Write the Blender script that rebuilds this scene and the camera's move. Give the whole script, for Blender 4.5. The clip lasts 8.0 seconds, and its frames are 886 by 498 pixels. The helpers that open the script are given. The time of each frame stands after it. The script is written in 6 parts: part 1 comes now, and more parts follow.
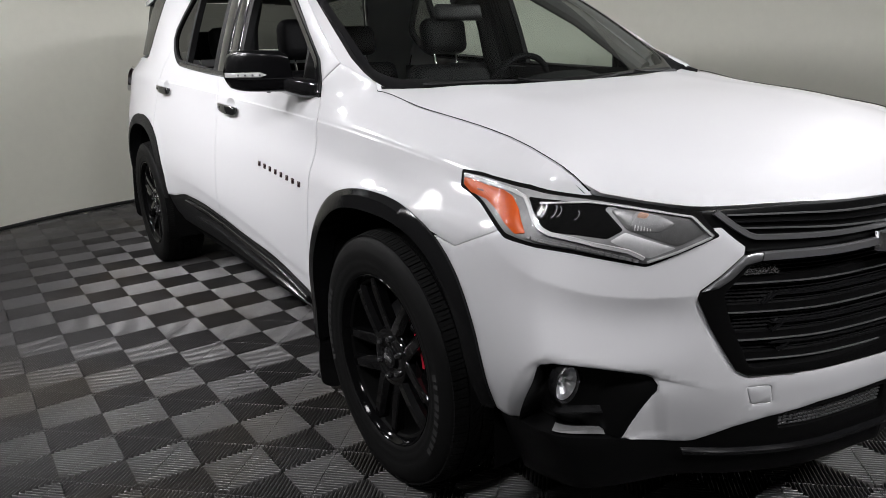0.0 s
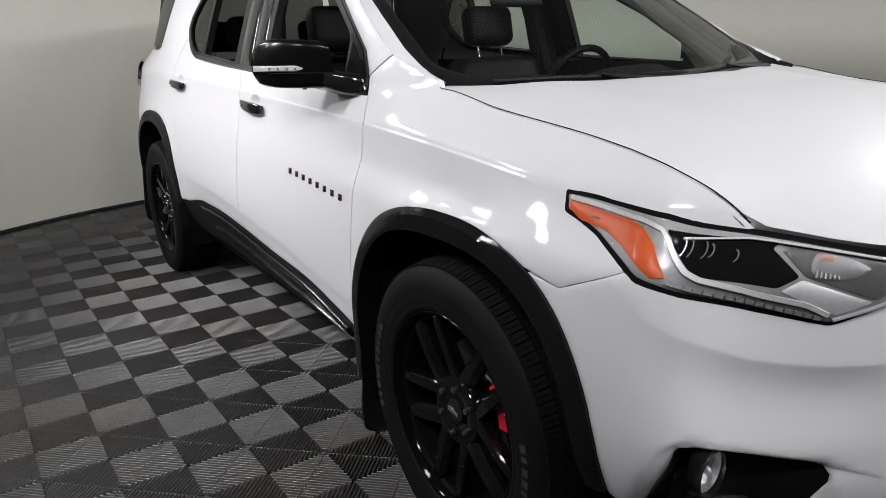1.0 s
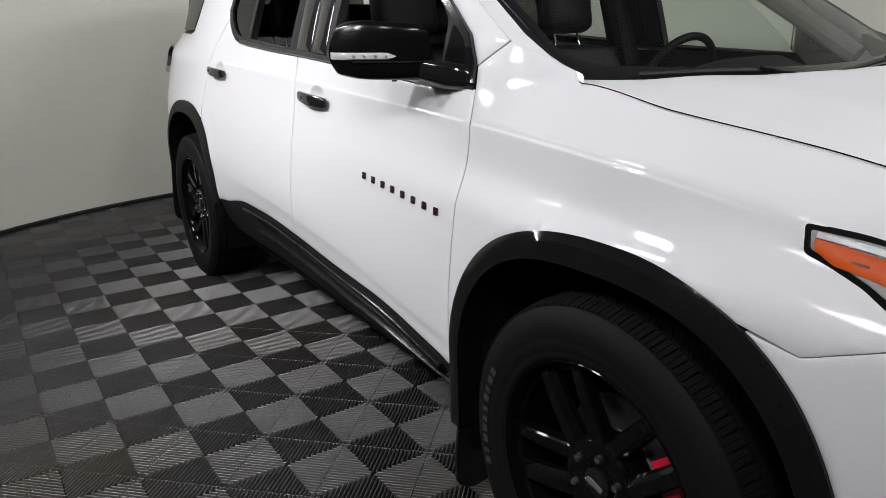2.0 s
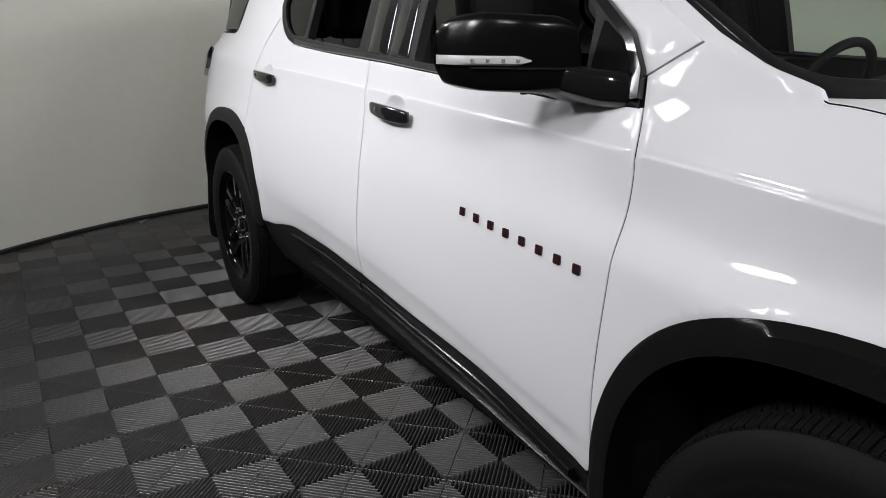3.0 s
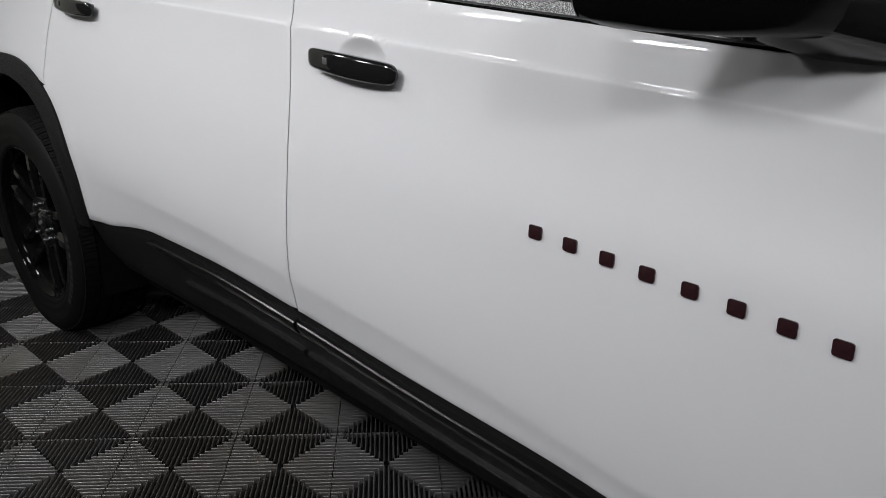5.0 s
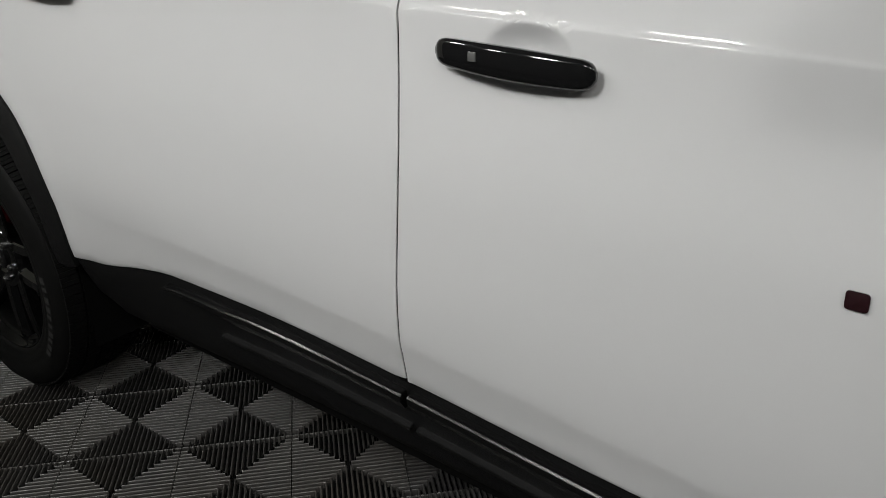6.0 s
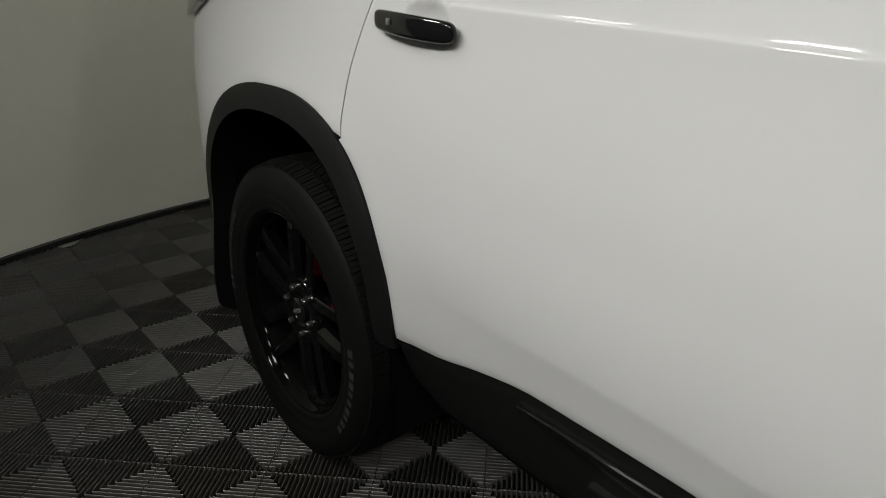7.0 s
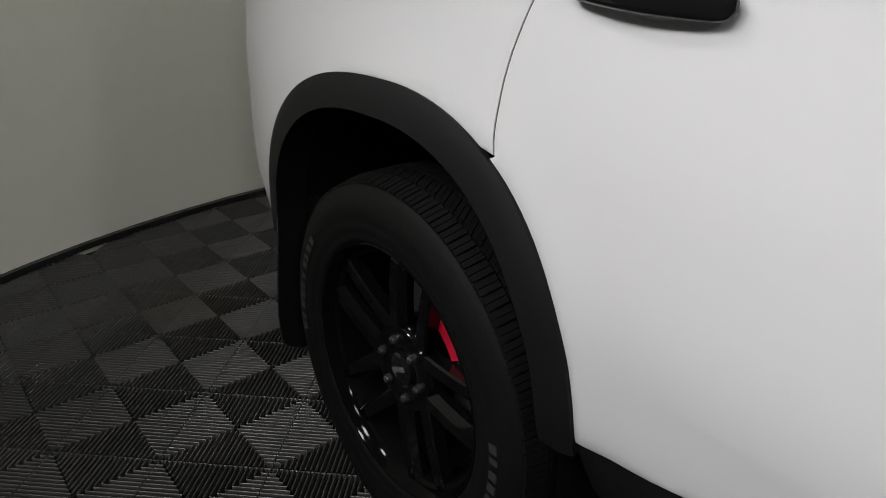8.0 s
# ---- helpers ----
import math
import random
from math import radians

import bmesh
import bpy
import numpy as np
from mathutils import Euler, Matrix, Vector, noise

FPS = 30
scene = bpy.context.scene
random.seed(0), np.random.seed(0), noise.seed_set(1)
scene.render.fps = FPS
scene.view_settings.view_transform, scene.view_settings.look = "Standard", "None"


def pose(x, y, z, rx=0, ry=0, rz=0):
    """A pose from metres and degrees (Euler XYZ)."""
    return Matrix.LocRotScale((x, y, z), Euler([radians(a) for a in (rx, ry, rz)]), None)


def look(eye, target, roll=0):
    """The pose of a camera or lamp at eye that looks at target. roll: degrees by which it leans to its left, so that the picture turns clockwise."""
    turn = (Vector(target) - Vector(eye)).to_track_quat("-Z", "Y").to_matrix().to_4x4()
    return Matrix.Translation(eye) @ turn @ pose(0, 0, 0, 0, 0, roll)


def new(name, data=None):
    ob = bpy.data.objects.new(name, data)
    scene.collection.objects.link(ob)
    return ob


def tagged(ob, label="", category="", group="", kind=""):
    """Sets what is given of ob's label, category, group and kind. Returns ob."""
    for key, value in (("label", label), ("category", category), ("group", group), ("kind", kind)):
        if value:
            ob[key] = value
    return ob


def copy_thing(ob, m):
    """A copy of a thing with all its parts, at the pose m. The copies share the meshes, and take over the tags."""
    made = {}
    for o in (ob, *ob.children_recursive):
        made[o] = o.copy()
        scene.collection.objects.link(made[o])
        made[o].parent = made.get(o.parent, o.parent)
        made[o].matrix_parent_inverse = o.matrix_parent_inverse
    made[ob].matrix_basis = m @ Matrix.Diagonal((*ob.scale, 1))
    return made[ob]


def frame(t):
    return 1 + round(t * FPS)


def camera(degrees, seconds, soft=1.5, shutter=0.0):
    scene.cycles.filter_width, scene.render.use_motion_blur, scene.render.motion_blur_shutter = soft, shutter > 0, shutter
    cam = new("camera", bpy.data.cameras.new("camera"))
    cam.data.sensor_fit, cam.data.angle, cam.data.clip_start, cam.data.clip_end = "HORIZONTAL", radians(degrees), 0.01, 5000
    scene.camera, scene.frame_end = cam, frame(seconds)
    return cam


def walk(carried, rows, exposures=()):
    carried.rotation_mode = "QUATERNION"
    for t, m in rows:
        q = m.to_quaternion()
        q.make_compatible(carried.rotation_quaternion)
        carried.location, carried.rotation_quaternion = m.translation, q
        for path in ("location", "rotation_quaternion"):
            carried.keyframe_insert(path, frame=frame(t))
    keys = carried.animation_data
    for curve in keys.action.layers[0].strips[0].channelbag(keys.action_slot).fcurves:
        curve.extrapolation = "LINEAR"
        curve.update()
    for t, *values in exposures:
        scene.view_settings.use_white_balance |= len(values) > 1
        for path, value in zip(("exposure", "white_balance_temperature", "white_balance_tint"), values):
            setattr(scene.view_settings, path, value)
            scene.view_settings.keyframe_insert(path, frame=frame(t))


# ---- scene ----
# camera and its way along the car's right side
cam = camera(63.9, 8.0, soft=0.6)
PATH = [
    (0, (-1.864, -1.763, 1.297), (-0.805, -0.158, 0.746), -1.8),
    (0.5, (-1.808, -1.525, 1.297), (-0.757, 0.082, 0.735), -1.7),
    (1, (-1.799, -1.341, 1.286), (-0.757, 0.27, 0.722), -1.6),
    (1.5, (-1.813, -1.099, 1.29), (-0.787, 0.51, 0.691), -1.1),
    (2, (-1.833, -0.886, 1.279), (-0.809, 0.727, 0.687), -1.0),
    (2.2, (-1.825, -0.779, 1.283), (-0.826, 0.855, 0.708), -1.0),
    (3.3, (-1.771, -0.23, 1.252), (-0.795, 1.417, 0.673), -0.2),
    (3.5, (-1.776, -0.141, 1.247), (-0.738, 1.466, 0.664), -0.3),
    (4, (-1.767, 0.071, 1.235), (-0.667, 1.626, 0.625), -0.7),
    (4.2, (-1.749, 0.172, 1.233), (-0.618, 1.704, 0.621), -0.6),
    (4.5, (-1.727, 0.295, 1.225), (-0.498, 1.737, 0.582), -0.3),
    (4.7, (-1.722, 0.358, 1.215), (-0.427, 1.724, 0.538), 0.7),
    (5.8, (-1.696, 0.865, 1.204), (-0.156, 1.877, 0.426), 1.0),
    (6, (-1.666, 0.984, 1.201), (-0.176, 2.046, 0.393), 0.2),
    (6.2, (-1.639, 1.098, 1.201), (-0.214, 2.256, 0.407), 0.0),
    (6.5, (-1.639, 1.269, 1.221), (-0.3, 2.552, 0.471), -0.0),
    (6.8, (-1.636, 1.412, 1.198), (-0.441, 2.834, 0.456), -0.2),
    (7, (-1.639, 1.528, 1.201), (-0.488, 2.987, 0.461), 0.6),
    (7.5, (-1.613, 1.802, 1.204), (-0.485, 3.269, 0.445), 0.7),
    (8, (-1.572, 2.048, 1.166), (-0.46, 3.497, 0.351), 0.1),
]
EXPOSURES = [(0, 0.1, 6450, 10), (2, 0.03, 6450, 10), (3.5, -0.25, 6400, 10), (4.5, -0.45, 6400, 9), (6, -0.85, 6750, 4), (6.5, -0.93, 6850, 3), (7, -0.84, 6900, 3), (7.5, -0.66, 6900, 7), (8, -0.5, 6650, 7)]
walk(cam, [(t, look(eye, target, roll)) for t, eye, target, roll in PATH], EXPOSURES)

# ---------------------------------------------------------------- light
world = bpy.data.worlds.new("world")
scene.world = world
world.use_nodes = True
world.node_tree.nodes["Background"].inputs[0].default_value = (0.5, 0.5, 0.5, 1)
world.node_tree.nodes["Background"].inputs[1].default_value = 0.02
CEILING = 3.2
# square panel lamps: two low ones on the wall beside the doors, the rest under the edge of the ceiling
# (x, y, z, share of the power, point aimed at, spread in degrees)
# First two set from highlights on the doors; the rest added, unseen, as fill.
LAMPS = [(-2.9, 1.87, 2.5, 0.66, (-0.7, 1.4, 1.15), 90), (-2.9, 2.95, 2.5, 0.50, (-0.7, 2.7, 1.3), 84), (-3.05, 0.4, 2.7, 0.58, (-2.2, 1.1, 0.0), 100)]
LAMPS += [(-2.75, -1.5, 2.98, 0.62, (-0.5, 0.6, 1.0), 90), (-0.6, -3.0, 2.98, 0.7, (0.0, -0.6, 0.6), 84), (0.8, -3.0, 2.98, 0.47, (0.2, -0.1, 1.2), 80)]
LAMPS += [(2.2, 4.3, 2.98, 0.7, (0.0, 4.8, 1.8), 110), (3.1, 0.0, 2.98, 0.65, (0.0, 0.8, 1.4), 85), (1.9, -1.9, 2.98, 0.32, (0.0, 0.8, 1.2), 70), (-2.3, 4.05, 2.98, 0.95, (-2.3, 1.5, 0.1), 95)]
LAMP_SIZE = (0.36, 0.36)
LAMP_POWER = 17.5
LAMP_COLOUR = (1.0, 0.985, 1.0)


# ---------------------------------------------------------------- materials
def mat(name, colour, rough=0.5, metal=0.0, coat=0.0, spec=0.5, grain=0.0, scale=40.0, bump=0.0, bump_scale=200.0, stain=0.0, stain_scale=3.0, ior=1.5):
    """Principled material with colour variation at two scales and fine relief."""
    m = bpy.data.materials.new(name)
    m.use_nodes = True
    nt = m.node_tree
    b = nt.nodes["Principled BSDF"]
    b.inputs["Base Color"].default_value = (*colour, 1)
    b.inputs["Roughness"].default_value = rough
    b.inputs["Metallic"].default_value = metal
    b.inputs["Coat Weight"].default_value = coat
    b.inputs["Coat Roughness"].default_value = 0.03
    b.inputs["Specular IOR Level"].default_value = spec
    b.inputs["IOR"].default_value = ior
    if grain or stain or bump:
        tc = nt.nodes.new("ShaderNodeTexCoord")
    if grain or stain:
        fine = nt.nodes.new("ShaderNodeTexNoise")
        fine.inputs["Scale"].default_value = scale
        fine.inputs["Detail"].default_value = 6
        wide = nt.nodes.new("ShaderNodeTexNoise")
        wide.inputs["Scale"].default_value = stain_scale
        wide.inputs["Detail"].default_value = 4
        nt.links.new(tc.outputs["Object"], fine.inputs["Vector"])
        nt.links.new(tc.outputs["Object"], wide.inputs["Vector"])
        a = nt.nodes.new("ShaderNodeMapRange")
        a.inputs["To Min"].default_value, a.inputs["To Max"].default_value = 1 - grain, 1 + grain
        c = nt.nodes.new("ShaderNodeMapRange")
        c.inputs["To Min"].default_value, c.inputs["To Max"].default_value = 1 - stain, 1 + stain
        nt.links.new(fine.outputs["Fac"], a.inputs["Value"])
        nt.links.new(wide.outputs["Fac"], c.inputs["Value"])
        mul = nt.nodes.new("ShaderNodeMath")
        mul.operation = "MULTIPLY"
        nt.links.new(a.outputs[0], mul.inputs[0])
        nt.links.new(c.outputs[0], mul.inputs[1])
        sc = nt.nodes.new("ShaderNodeVectorMath")
        sc.operation = "SCALE"
        sc.inputs[0].default_value = colour
        nt.links.new(mul.outputs[0], sc.inputs["Scale"])
        nt.links.new(sc.outputs[0], b.inputs["Base Color"])
    if bump:
        n = nt.nodes.new("ShaderNodeTexNoise")
        n.inputs["Scale"].default_value = bump_scale
        n.inputs["Detail"].default_value = 3
        nt.links.new(tc.outputs["Object"], n.inputs["Vector"])
        bp = nt.nodes.new("ShaderNodeBump")
        bp.inputs["Strength"].default_value = bump
        bp.inputs["Distance"].default_value = 0.002
        nt.links.new(n.outputs["Fac"], bp.inputs["Height"])
        nt.links.new(bp.outputs[0], b.inputs["Normal"])
    return m


def clear_mat(name, tint, gloss=1.0):
    """Thin pane: straight-through tint with a Fresnel gloss on top."""
    m = bpy.data.materials.new(name)
    m.use_nodes = True
    nt = m.node_tree
    nt.nodes.remove(nt.nodes["Principled BSDF"])
    tr = nt.nodes.new("ShaderNodeBsdfTransparent")
    tr.inputs["Color"].default_value = (*tint, 1)
    gl = nt.nodes.new("ShaderNodeBsdfGlossy")
    gl.inputs["Roughness"].default_value = 0.01
    gl.inputs["Color"].default_value = (gloss, gloss, gloss, 1)
    lw = nt.nodes.new("ShaderNodeLayerWeight")
    lw.inputs["Blend"].default_value = 0.5
    pw = nt.nodes.new("ShaderNodeMath")
    pw.operation = "POWER"
    pw.inputs[1].default_value = 4.0
    ad = nt.nodes.new("ShaderNodeMath")
    ad.operation = "MULTIPLY_ADD"
    ad.inputs[1].default_value, ad.inputs[2].default_value = 0.7, 0.035
    mx = nt.nodes.new("ShaderNodeMixShader")
    nt.links.new(lw.outputs["Facing"], pw.inputs[0])
    nt.links.new(pw.outputs[0], ad.inputs[0])
    nt.links.new(ad.outputs[0], mx.inputs[0])
    nt.links.new(tr.outputs[0], mx.inputs[1])
    nt.links.new(gl.outputs[0], mx.inputs[2])
    nt.links.new(mx.outputs[0], nt.nodes["Material Output"].inputs["Surface"])
    return m


def lamp_mat(name, colour, strength):
    m = bpy.data.materials.new(name)
    m.use_nodes = True
    b = m.node_tree.nodes["Principled BSDF"]
    b.inputs["Emission Color"].default_value = (*colour, 1)
    b.inputs["Emission Strength"].default_value = strength
    return m


def floor_mat(name):
    """Grey polypropylene tile, each tile a little different, with brownish tyre dirt in places."""
    m = mat(name, (0.07, 0.068, 0.066), rough=0.36, spec=0.7, ior=1.58, bump=0.12, bump_scale=500)
    nt = m.node_tree
    b = nt.nodes["Principled BSDF"]
    tc = nt.nodes.new("ShaderNodeNewGeometry")
    info = nt.nodes.new("ShaderNodeObjectInfo")
    n1 = nt.nodes.new("ShaderNodeTexNoise")
    n1.inputs["Scale"].default_value, n1.inputs["Detail"].default_value = 1.3, 5
    n2 = nt.nodes.new("ShaderNodeTexNoise")
    n2.inputs["Scale"].default_value, n2.inputs["Detail"].default_value = 35, 4
    nt.links.new(tc.outputs["Position"], n1.inputs["Vector"])
    nt.links.new(tc.outputs["Position"], n2.inputs["Vector"])
    ramp = nt.nodes.new("ShaderNodeMapRange")
    ramp.inputs["From Min"].default_value, ramp.inputs["From Max"].default_value = 0.5, 0.72
    nt.links.new(n1.outputs["Fac"], ramp.inputs["Value"])
    mix = nt.nodes.new("ShaderNodeMix")
    mix.data_type = "RGBA"
    mix.inputs["A"].default_value = (0.056, 0.054, 0.054, 1)
    mix.inputs["B"].default_value = (0.062, 0.053, 0.042, 1)
    nt.links.new(ramp.outputs[0], mix.inputs["Factor"])
    v = nt.nodes.new("ShaderNodeMapRange")
    v.inputs["To Min"].default_value, v.inputs["To Max"].default_value = 0.88, 1.12
    nt.links.new(info.outputs["Random"], v.inputs["Value"])
    v2 = nt.nodes.new("ShaderNodeMapRange")
    v2.inputs["To Min"].default_value, v2.inputs["To Max"].default_value = 0.75, 1.25
    nt.links.new(n2.outputs["Fac"], v2.inputs["Value"])
    mul = nt.nodes.new("ShaderNodeMath")
    mul.operation = "MULTIPLY"
    nt.links.new(v.outputs[0], mul.inputs[0])
    nt.links.new(v2.outputs[0], mul.inputs[1])
    sc = nt.nodes.new("ShaderNodeVectorMath")
    sc.operation = "SCALE"
    nt.links.new(mix.outputs["Result"], sc.inputs[0])
    nt.links.new(mul.outputs[0], sc.inputs["Scale"])
    nt.links.new(sc.outputs[0], b.inputs["Base Color"])
    return m


M_WHITE = mat("white_paint", (0.575, 0.575, 0.588), rough=0.4, coat=0.4, spec=0.08, grain=0.012, scale=900, stain=0.012, stain_scale=2)
M_GLOSS = mat("gloss_black", (0.007, 0.007, 0.0075), spec=0.3, rough=0.1, coat=0.5, grain=0.2, scale=60)
M_TRIM = mat("black_plastic", (0.008, 0.008, 0.0084), spec=0.13, rough=0.5, bump=0.35, bump_scale=900, grain=0.15, stain=0.15)
M_VALANCE = mat("dark_gloss_plastic", (0.0035, 0.0035, 0.0036), spec=0.22, rough=0.28, bump=0.15, bump_scale=700, grain=0.15)
M_RAIL = mat("rail_plastic", (0.005, 0.005, 0.0052), spec=0.35, rough=0.2, grain=0.1, bump=0.1, bump_scale=600)
M_SATIN = mat("satin_black", (0.010, 0.010, 0.0105), spec=0.5, rough=0.25, grain=0.1, bump=0.1, bump_scale=600)
M_ARCH = mat("arch_black", (0.006, 0.006, 0.0063), spec=0.22, rough=0.12, grain=0.1, bump=0.06, bump_scale=600)
M_HOUSING = mat("mirror_black", (0.003, 0.003, 0.0033), spec=0.14, rough=0.2, grain=0.1)
M_TYRE = mat("tyre_rubber", (0.0062, 0.0062, 0.0062), spec=0.09, rough=0.6, grain=0.25, scale=120, bump=0.3, bump_scale=400, stain=0.2, stain_scale=8)
M_LETTER = mat("tyre_letter", (0.03, 0.03, 0.03), spec=0.2, rough=0.75, grain=0.3, scale=60)
M_RIM = mat("black_alloy", (0.0028, 0.0028, 0.003), rough=0.07, spec=0.28, coat=0.22, grain=0.1, scale=50)
M_BARREL = mat("black_barrel", (0.003, 0.003, 0.003), rough=0.35, spec=0.15, grain=0.2, scale=60)
M_LIP = mat("rim_lip_black", (0.0028, 0.0028, 0.003), rough=0.08, spec=0.1, grain=0.1, scale=50)
M_NUT = mat("dark_nut", (0.2, 0.2, 0.205), rough=0.14, metal=0.9, grain=0.1)
M_STEEL = mat("brake_steel", (0.12, 0.12, 0.125), rough=0.4, metal=0.8, grain=0.2, scale=80)
M_RED = mat("red_accent", (0.55, 0.008, 0.035), rough=0.3, coat=0.5, grain=0.05)
M_CHROME = mat("chrome", (0.75, 0.75, 0.76), rough=0.08, metal=1.0, grain=0.03)
M_DARKCHROME = mat("dark_chrome", (0.22, 0.22, 0.225), rough=0.32, metal=0.7, grain=0.05)
M_SILVER = mat("silver_plastic", (0.3, 0.3, 0.3), rough=0.25, metal=0.7, grain=0.05)
M_AMBER = mat("amber_lens", (0.52, 0.075, 0.004), rough=0.35, coat=0.0, spec=0.3, grain=0.15, scale=120, bump=0.15, bump_scale=250)
M_LENSWHITE = mat("frosted_lens", (0.45, 0.45, 0.45), rough=0.2, coat=1.0, grain=0.1, scale=100)
M_TAIL = mat("tail_lens", (0.012, 0.006, 0.006), rough=0.1, coat=1.0)
M_SEAT = mat("black_leather", (0.004, 0.004, 0.0045), spec=0.08, rough=0.55, bump=0.4, bump_scale=250, grain=0.2)
M_DASH = mat("dashboard_plastic", (0.006, 0.006, 0.0065), spec=0.1, rough=0.6, bump=0.3, bump_scale=400, grain=0.15)
M_LINER = mat("headliner", (0.09, 0.088, 0.085), rough=0.9, grain=0.1)
M_VOID = mat("wheel_liner", (0.005, 0.005, 0.005), spec=0.05, rough=0.9, grain=0.3)
M_GLASS = clear_mat("window_glass", (0.87, 0.93, 0.885), 0.8)
M_PRIVACY = clear_mat("privacy_glass", (0.12, 0.125, 0.12), 0.7)
M_TINT = clear_mat("tinted_glass", (0.74, 0.79, 0.75), 0.3)
M_LENS = clear_mat("lamp_lens", (0.94, 0.94, 0.95), 0.2)
M_PALE = mat("pale_amber_lens", (0.42, 0.26, 0.19), rough=0.4, spec=0.3, grain=0.25, scale=90, bump=0.3, bump_scale=200)
M_REFLECT = mat("lamp_reflector", (0.7, 0.7, 0.71), rough=0.28, metal=0.85, grain=0.08, scale=120)
M_BRIGHT = mat("bright_bezel", (0.5, 0.5, 0.5), rough=0.5, metal=0.5, grain=0.12, scale=150)
M_WALL = mat("wall_paint", (0.88, 0.875, 0.775), rough=0.6, grain=0.03, scale=15, stain=0.03, stain_scale=0.8, bump=0.1, bump_scale=60)
M_DARKWALL = mat("dark_wall_paint", (0.09, 0.09, 0.09), rough=0.8, grain=0.05, stain=0.05)
M_CEIL = mat("ceiling_paint", (0.22, 0.22, 0.22), rough=0.85, grain=0.03, stain=0.03)
M_BASE = mat("black_skirting", (0.015, 0.015, 0.015), rough=0.5, grain=0.2, bump=0.2)
M_FLOOR = floor_mat("grey_tile")
M_UNDER = mat("sub_floor", (0.008, 0.008, 0.008), rough=0.8, grain=0.3)
M_LIGHT = lamp_mat("lamp_diffuser", LAMP_COLOUR, 20.0)
M_FRAME = mat("lamp_frame", (0.6, 0.6, 0.6), rough=0.5, grain=0.05)


# ---------------------------------------------------------------- building tools
class Curve:
    """Smooth curve through a few (u, value) knots, without overshoot."""

    def __init__(self, *knots):
        self.u = [k[0] for k in knots]
        self.v = [k[1] for k in knots]
        n = len(self.u)
        h = [self.u[i + 1] - self.u[i] for i in range(n - 1)]
        d = [(self.v[i + 1] - self.v[i]) / h[i] for i in range(n - 1)]
        m = [d[0]] + [0.0] * (n - 2) + [d[-1]]
        for i in range(1, n - 1):
            if d[i - 1] * d[i] > 0:
                w1, w2 = 2 * h[i] + h[i - 1], h[i] + 2 * h[i - 1]
                m[i] = (w1 + w2) / (w1 / d[i - 1] + w2 / d[i])
        self.m = m

    def __call__(self, u):
        us, v, m = self.u, self.v, self.m
        if u <= us[0]:
            return v[0] + m[0] * (u - us[0])
        if u >= us[-1]:
            return v[-1] + m[-1] * (u - us[-1])
        i = 0
        while us[i + 1] < u:
            i += 1
        h = us[i + 1] - us[i]
        s = (u - us[i]) / h
        return v[i] * (1 + 2 * s) * (1 - s) ** 2 + m[i] * h * s * (1 - s) ** 2 + v[i + 1] * s * s * (3 - 2 * s) + m[i + 1] * h * s * s * (s - 1)


def thing(name, label, category, group="", kind=""):
    return tagged(new(name), label, category, group, kind)


def link(name, bm, material, parent=None, label="", smooth=True, angle=35):
    me = bpy.data.meshes.new(name)
    bmesh.ops.recalc_face_normals(bm, faces=bm.faces) if smooth != "keep" else None
    bm.to_mesh(me)
    bm.free()
    me.materials.append(material)
    if smooth:
        me.polygons.foreach_set("use_smooth", [True] * len(me.polygons))
        me.set_sharp_from_angle(angle=radians(angle))
    ob = new(name, me)
    if parent is not None:
        ob.parent = parent
    return tagged(ob, label) if label else ob


def part(name, bm, material, parent, label="", angle=35, smooth=True):
    return link(name, bm, material, parent, label, smooth, angle)


def grid(bm, rows, closed_u=False, closed_v=False):
    """Quads over rows of points."""
    vs = [[bm.verts.new(p) for p in r] for r in rows]
    nv, nu = len(vs), len(vs[0])
    for j in range(nv if closed_v else nv - 1):
        for i in range(nu if closed_u else nu - 1):
            q = [vs[j][i], vs[j][(i + 1) % nu], vs[(j + 1) % nv][(i + 1) % nu], vs[(j + 1) % nv][i]]
            if len(set(q)) == 4:
                bm.faces.new(q)
    return vs


def cap(bm, ring):
    try:
        bm.faces.new(ring)
    except ValueError:
        pass


def box(bm, x0, x1, y0, y1, z0, z1, bevel=0.0, m=None, seg=2):
    vs = [bm.verts.new((x, y, z)) for x in (x0, x1) for y in (y0, y1) for z in (z0, z1)]
    fs = [bm.faces.new([vs[i] for i in f]) for f in ((0, 1, 3, 2), (4, 6, 7, 5), (0, 4, 5, 1), (2, 3, 7, 6), (0, 2, 6, 4), (1, 5, 7, 3))]
    if bevel:
        es = list({e for f in fs for e in f.edges})
        r = bmesh.ops.bevel(bm, geom=es, offset=bevel, segments=seg, affect="EDGES", profile=0.5)
        vs = list({v for f in r["faces"] for v in f.verts} | {v for v in vs if v.is_valid})
    if m is not None:
        bmesh.ops.transform(bm, matrix=m, verts=[v for v in vs if v.is_valid])
    return bm


def spin(bm, profile, axis_y, axis_z, n=64, a0=0.0, a1=2 * math.pi):
    """Turns a profile of (x, radius) round the line along x through (axis_y, axis_z)."""
    full = abs(a1 - a0 - 2 * math.pi) < 1e-6
    steps = n if full else n + 1
    rows = []
    for i in range(steps):
        a = a0 + (a1 - a0) * i / n
        rows.append([(x, axis_y + r * math.cos(a), axis_z + r * math.sin(a)) for x, r in profile])
    return grid(bm, rows, closed_v=full)


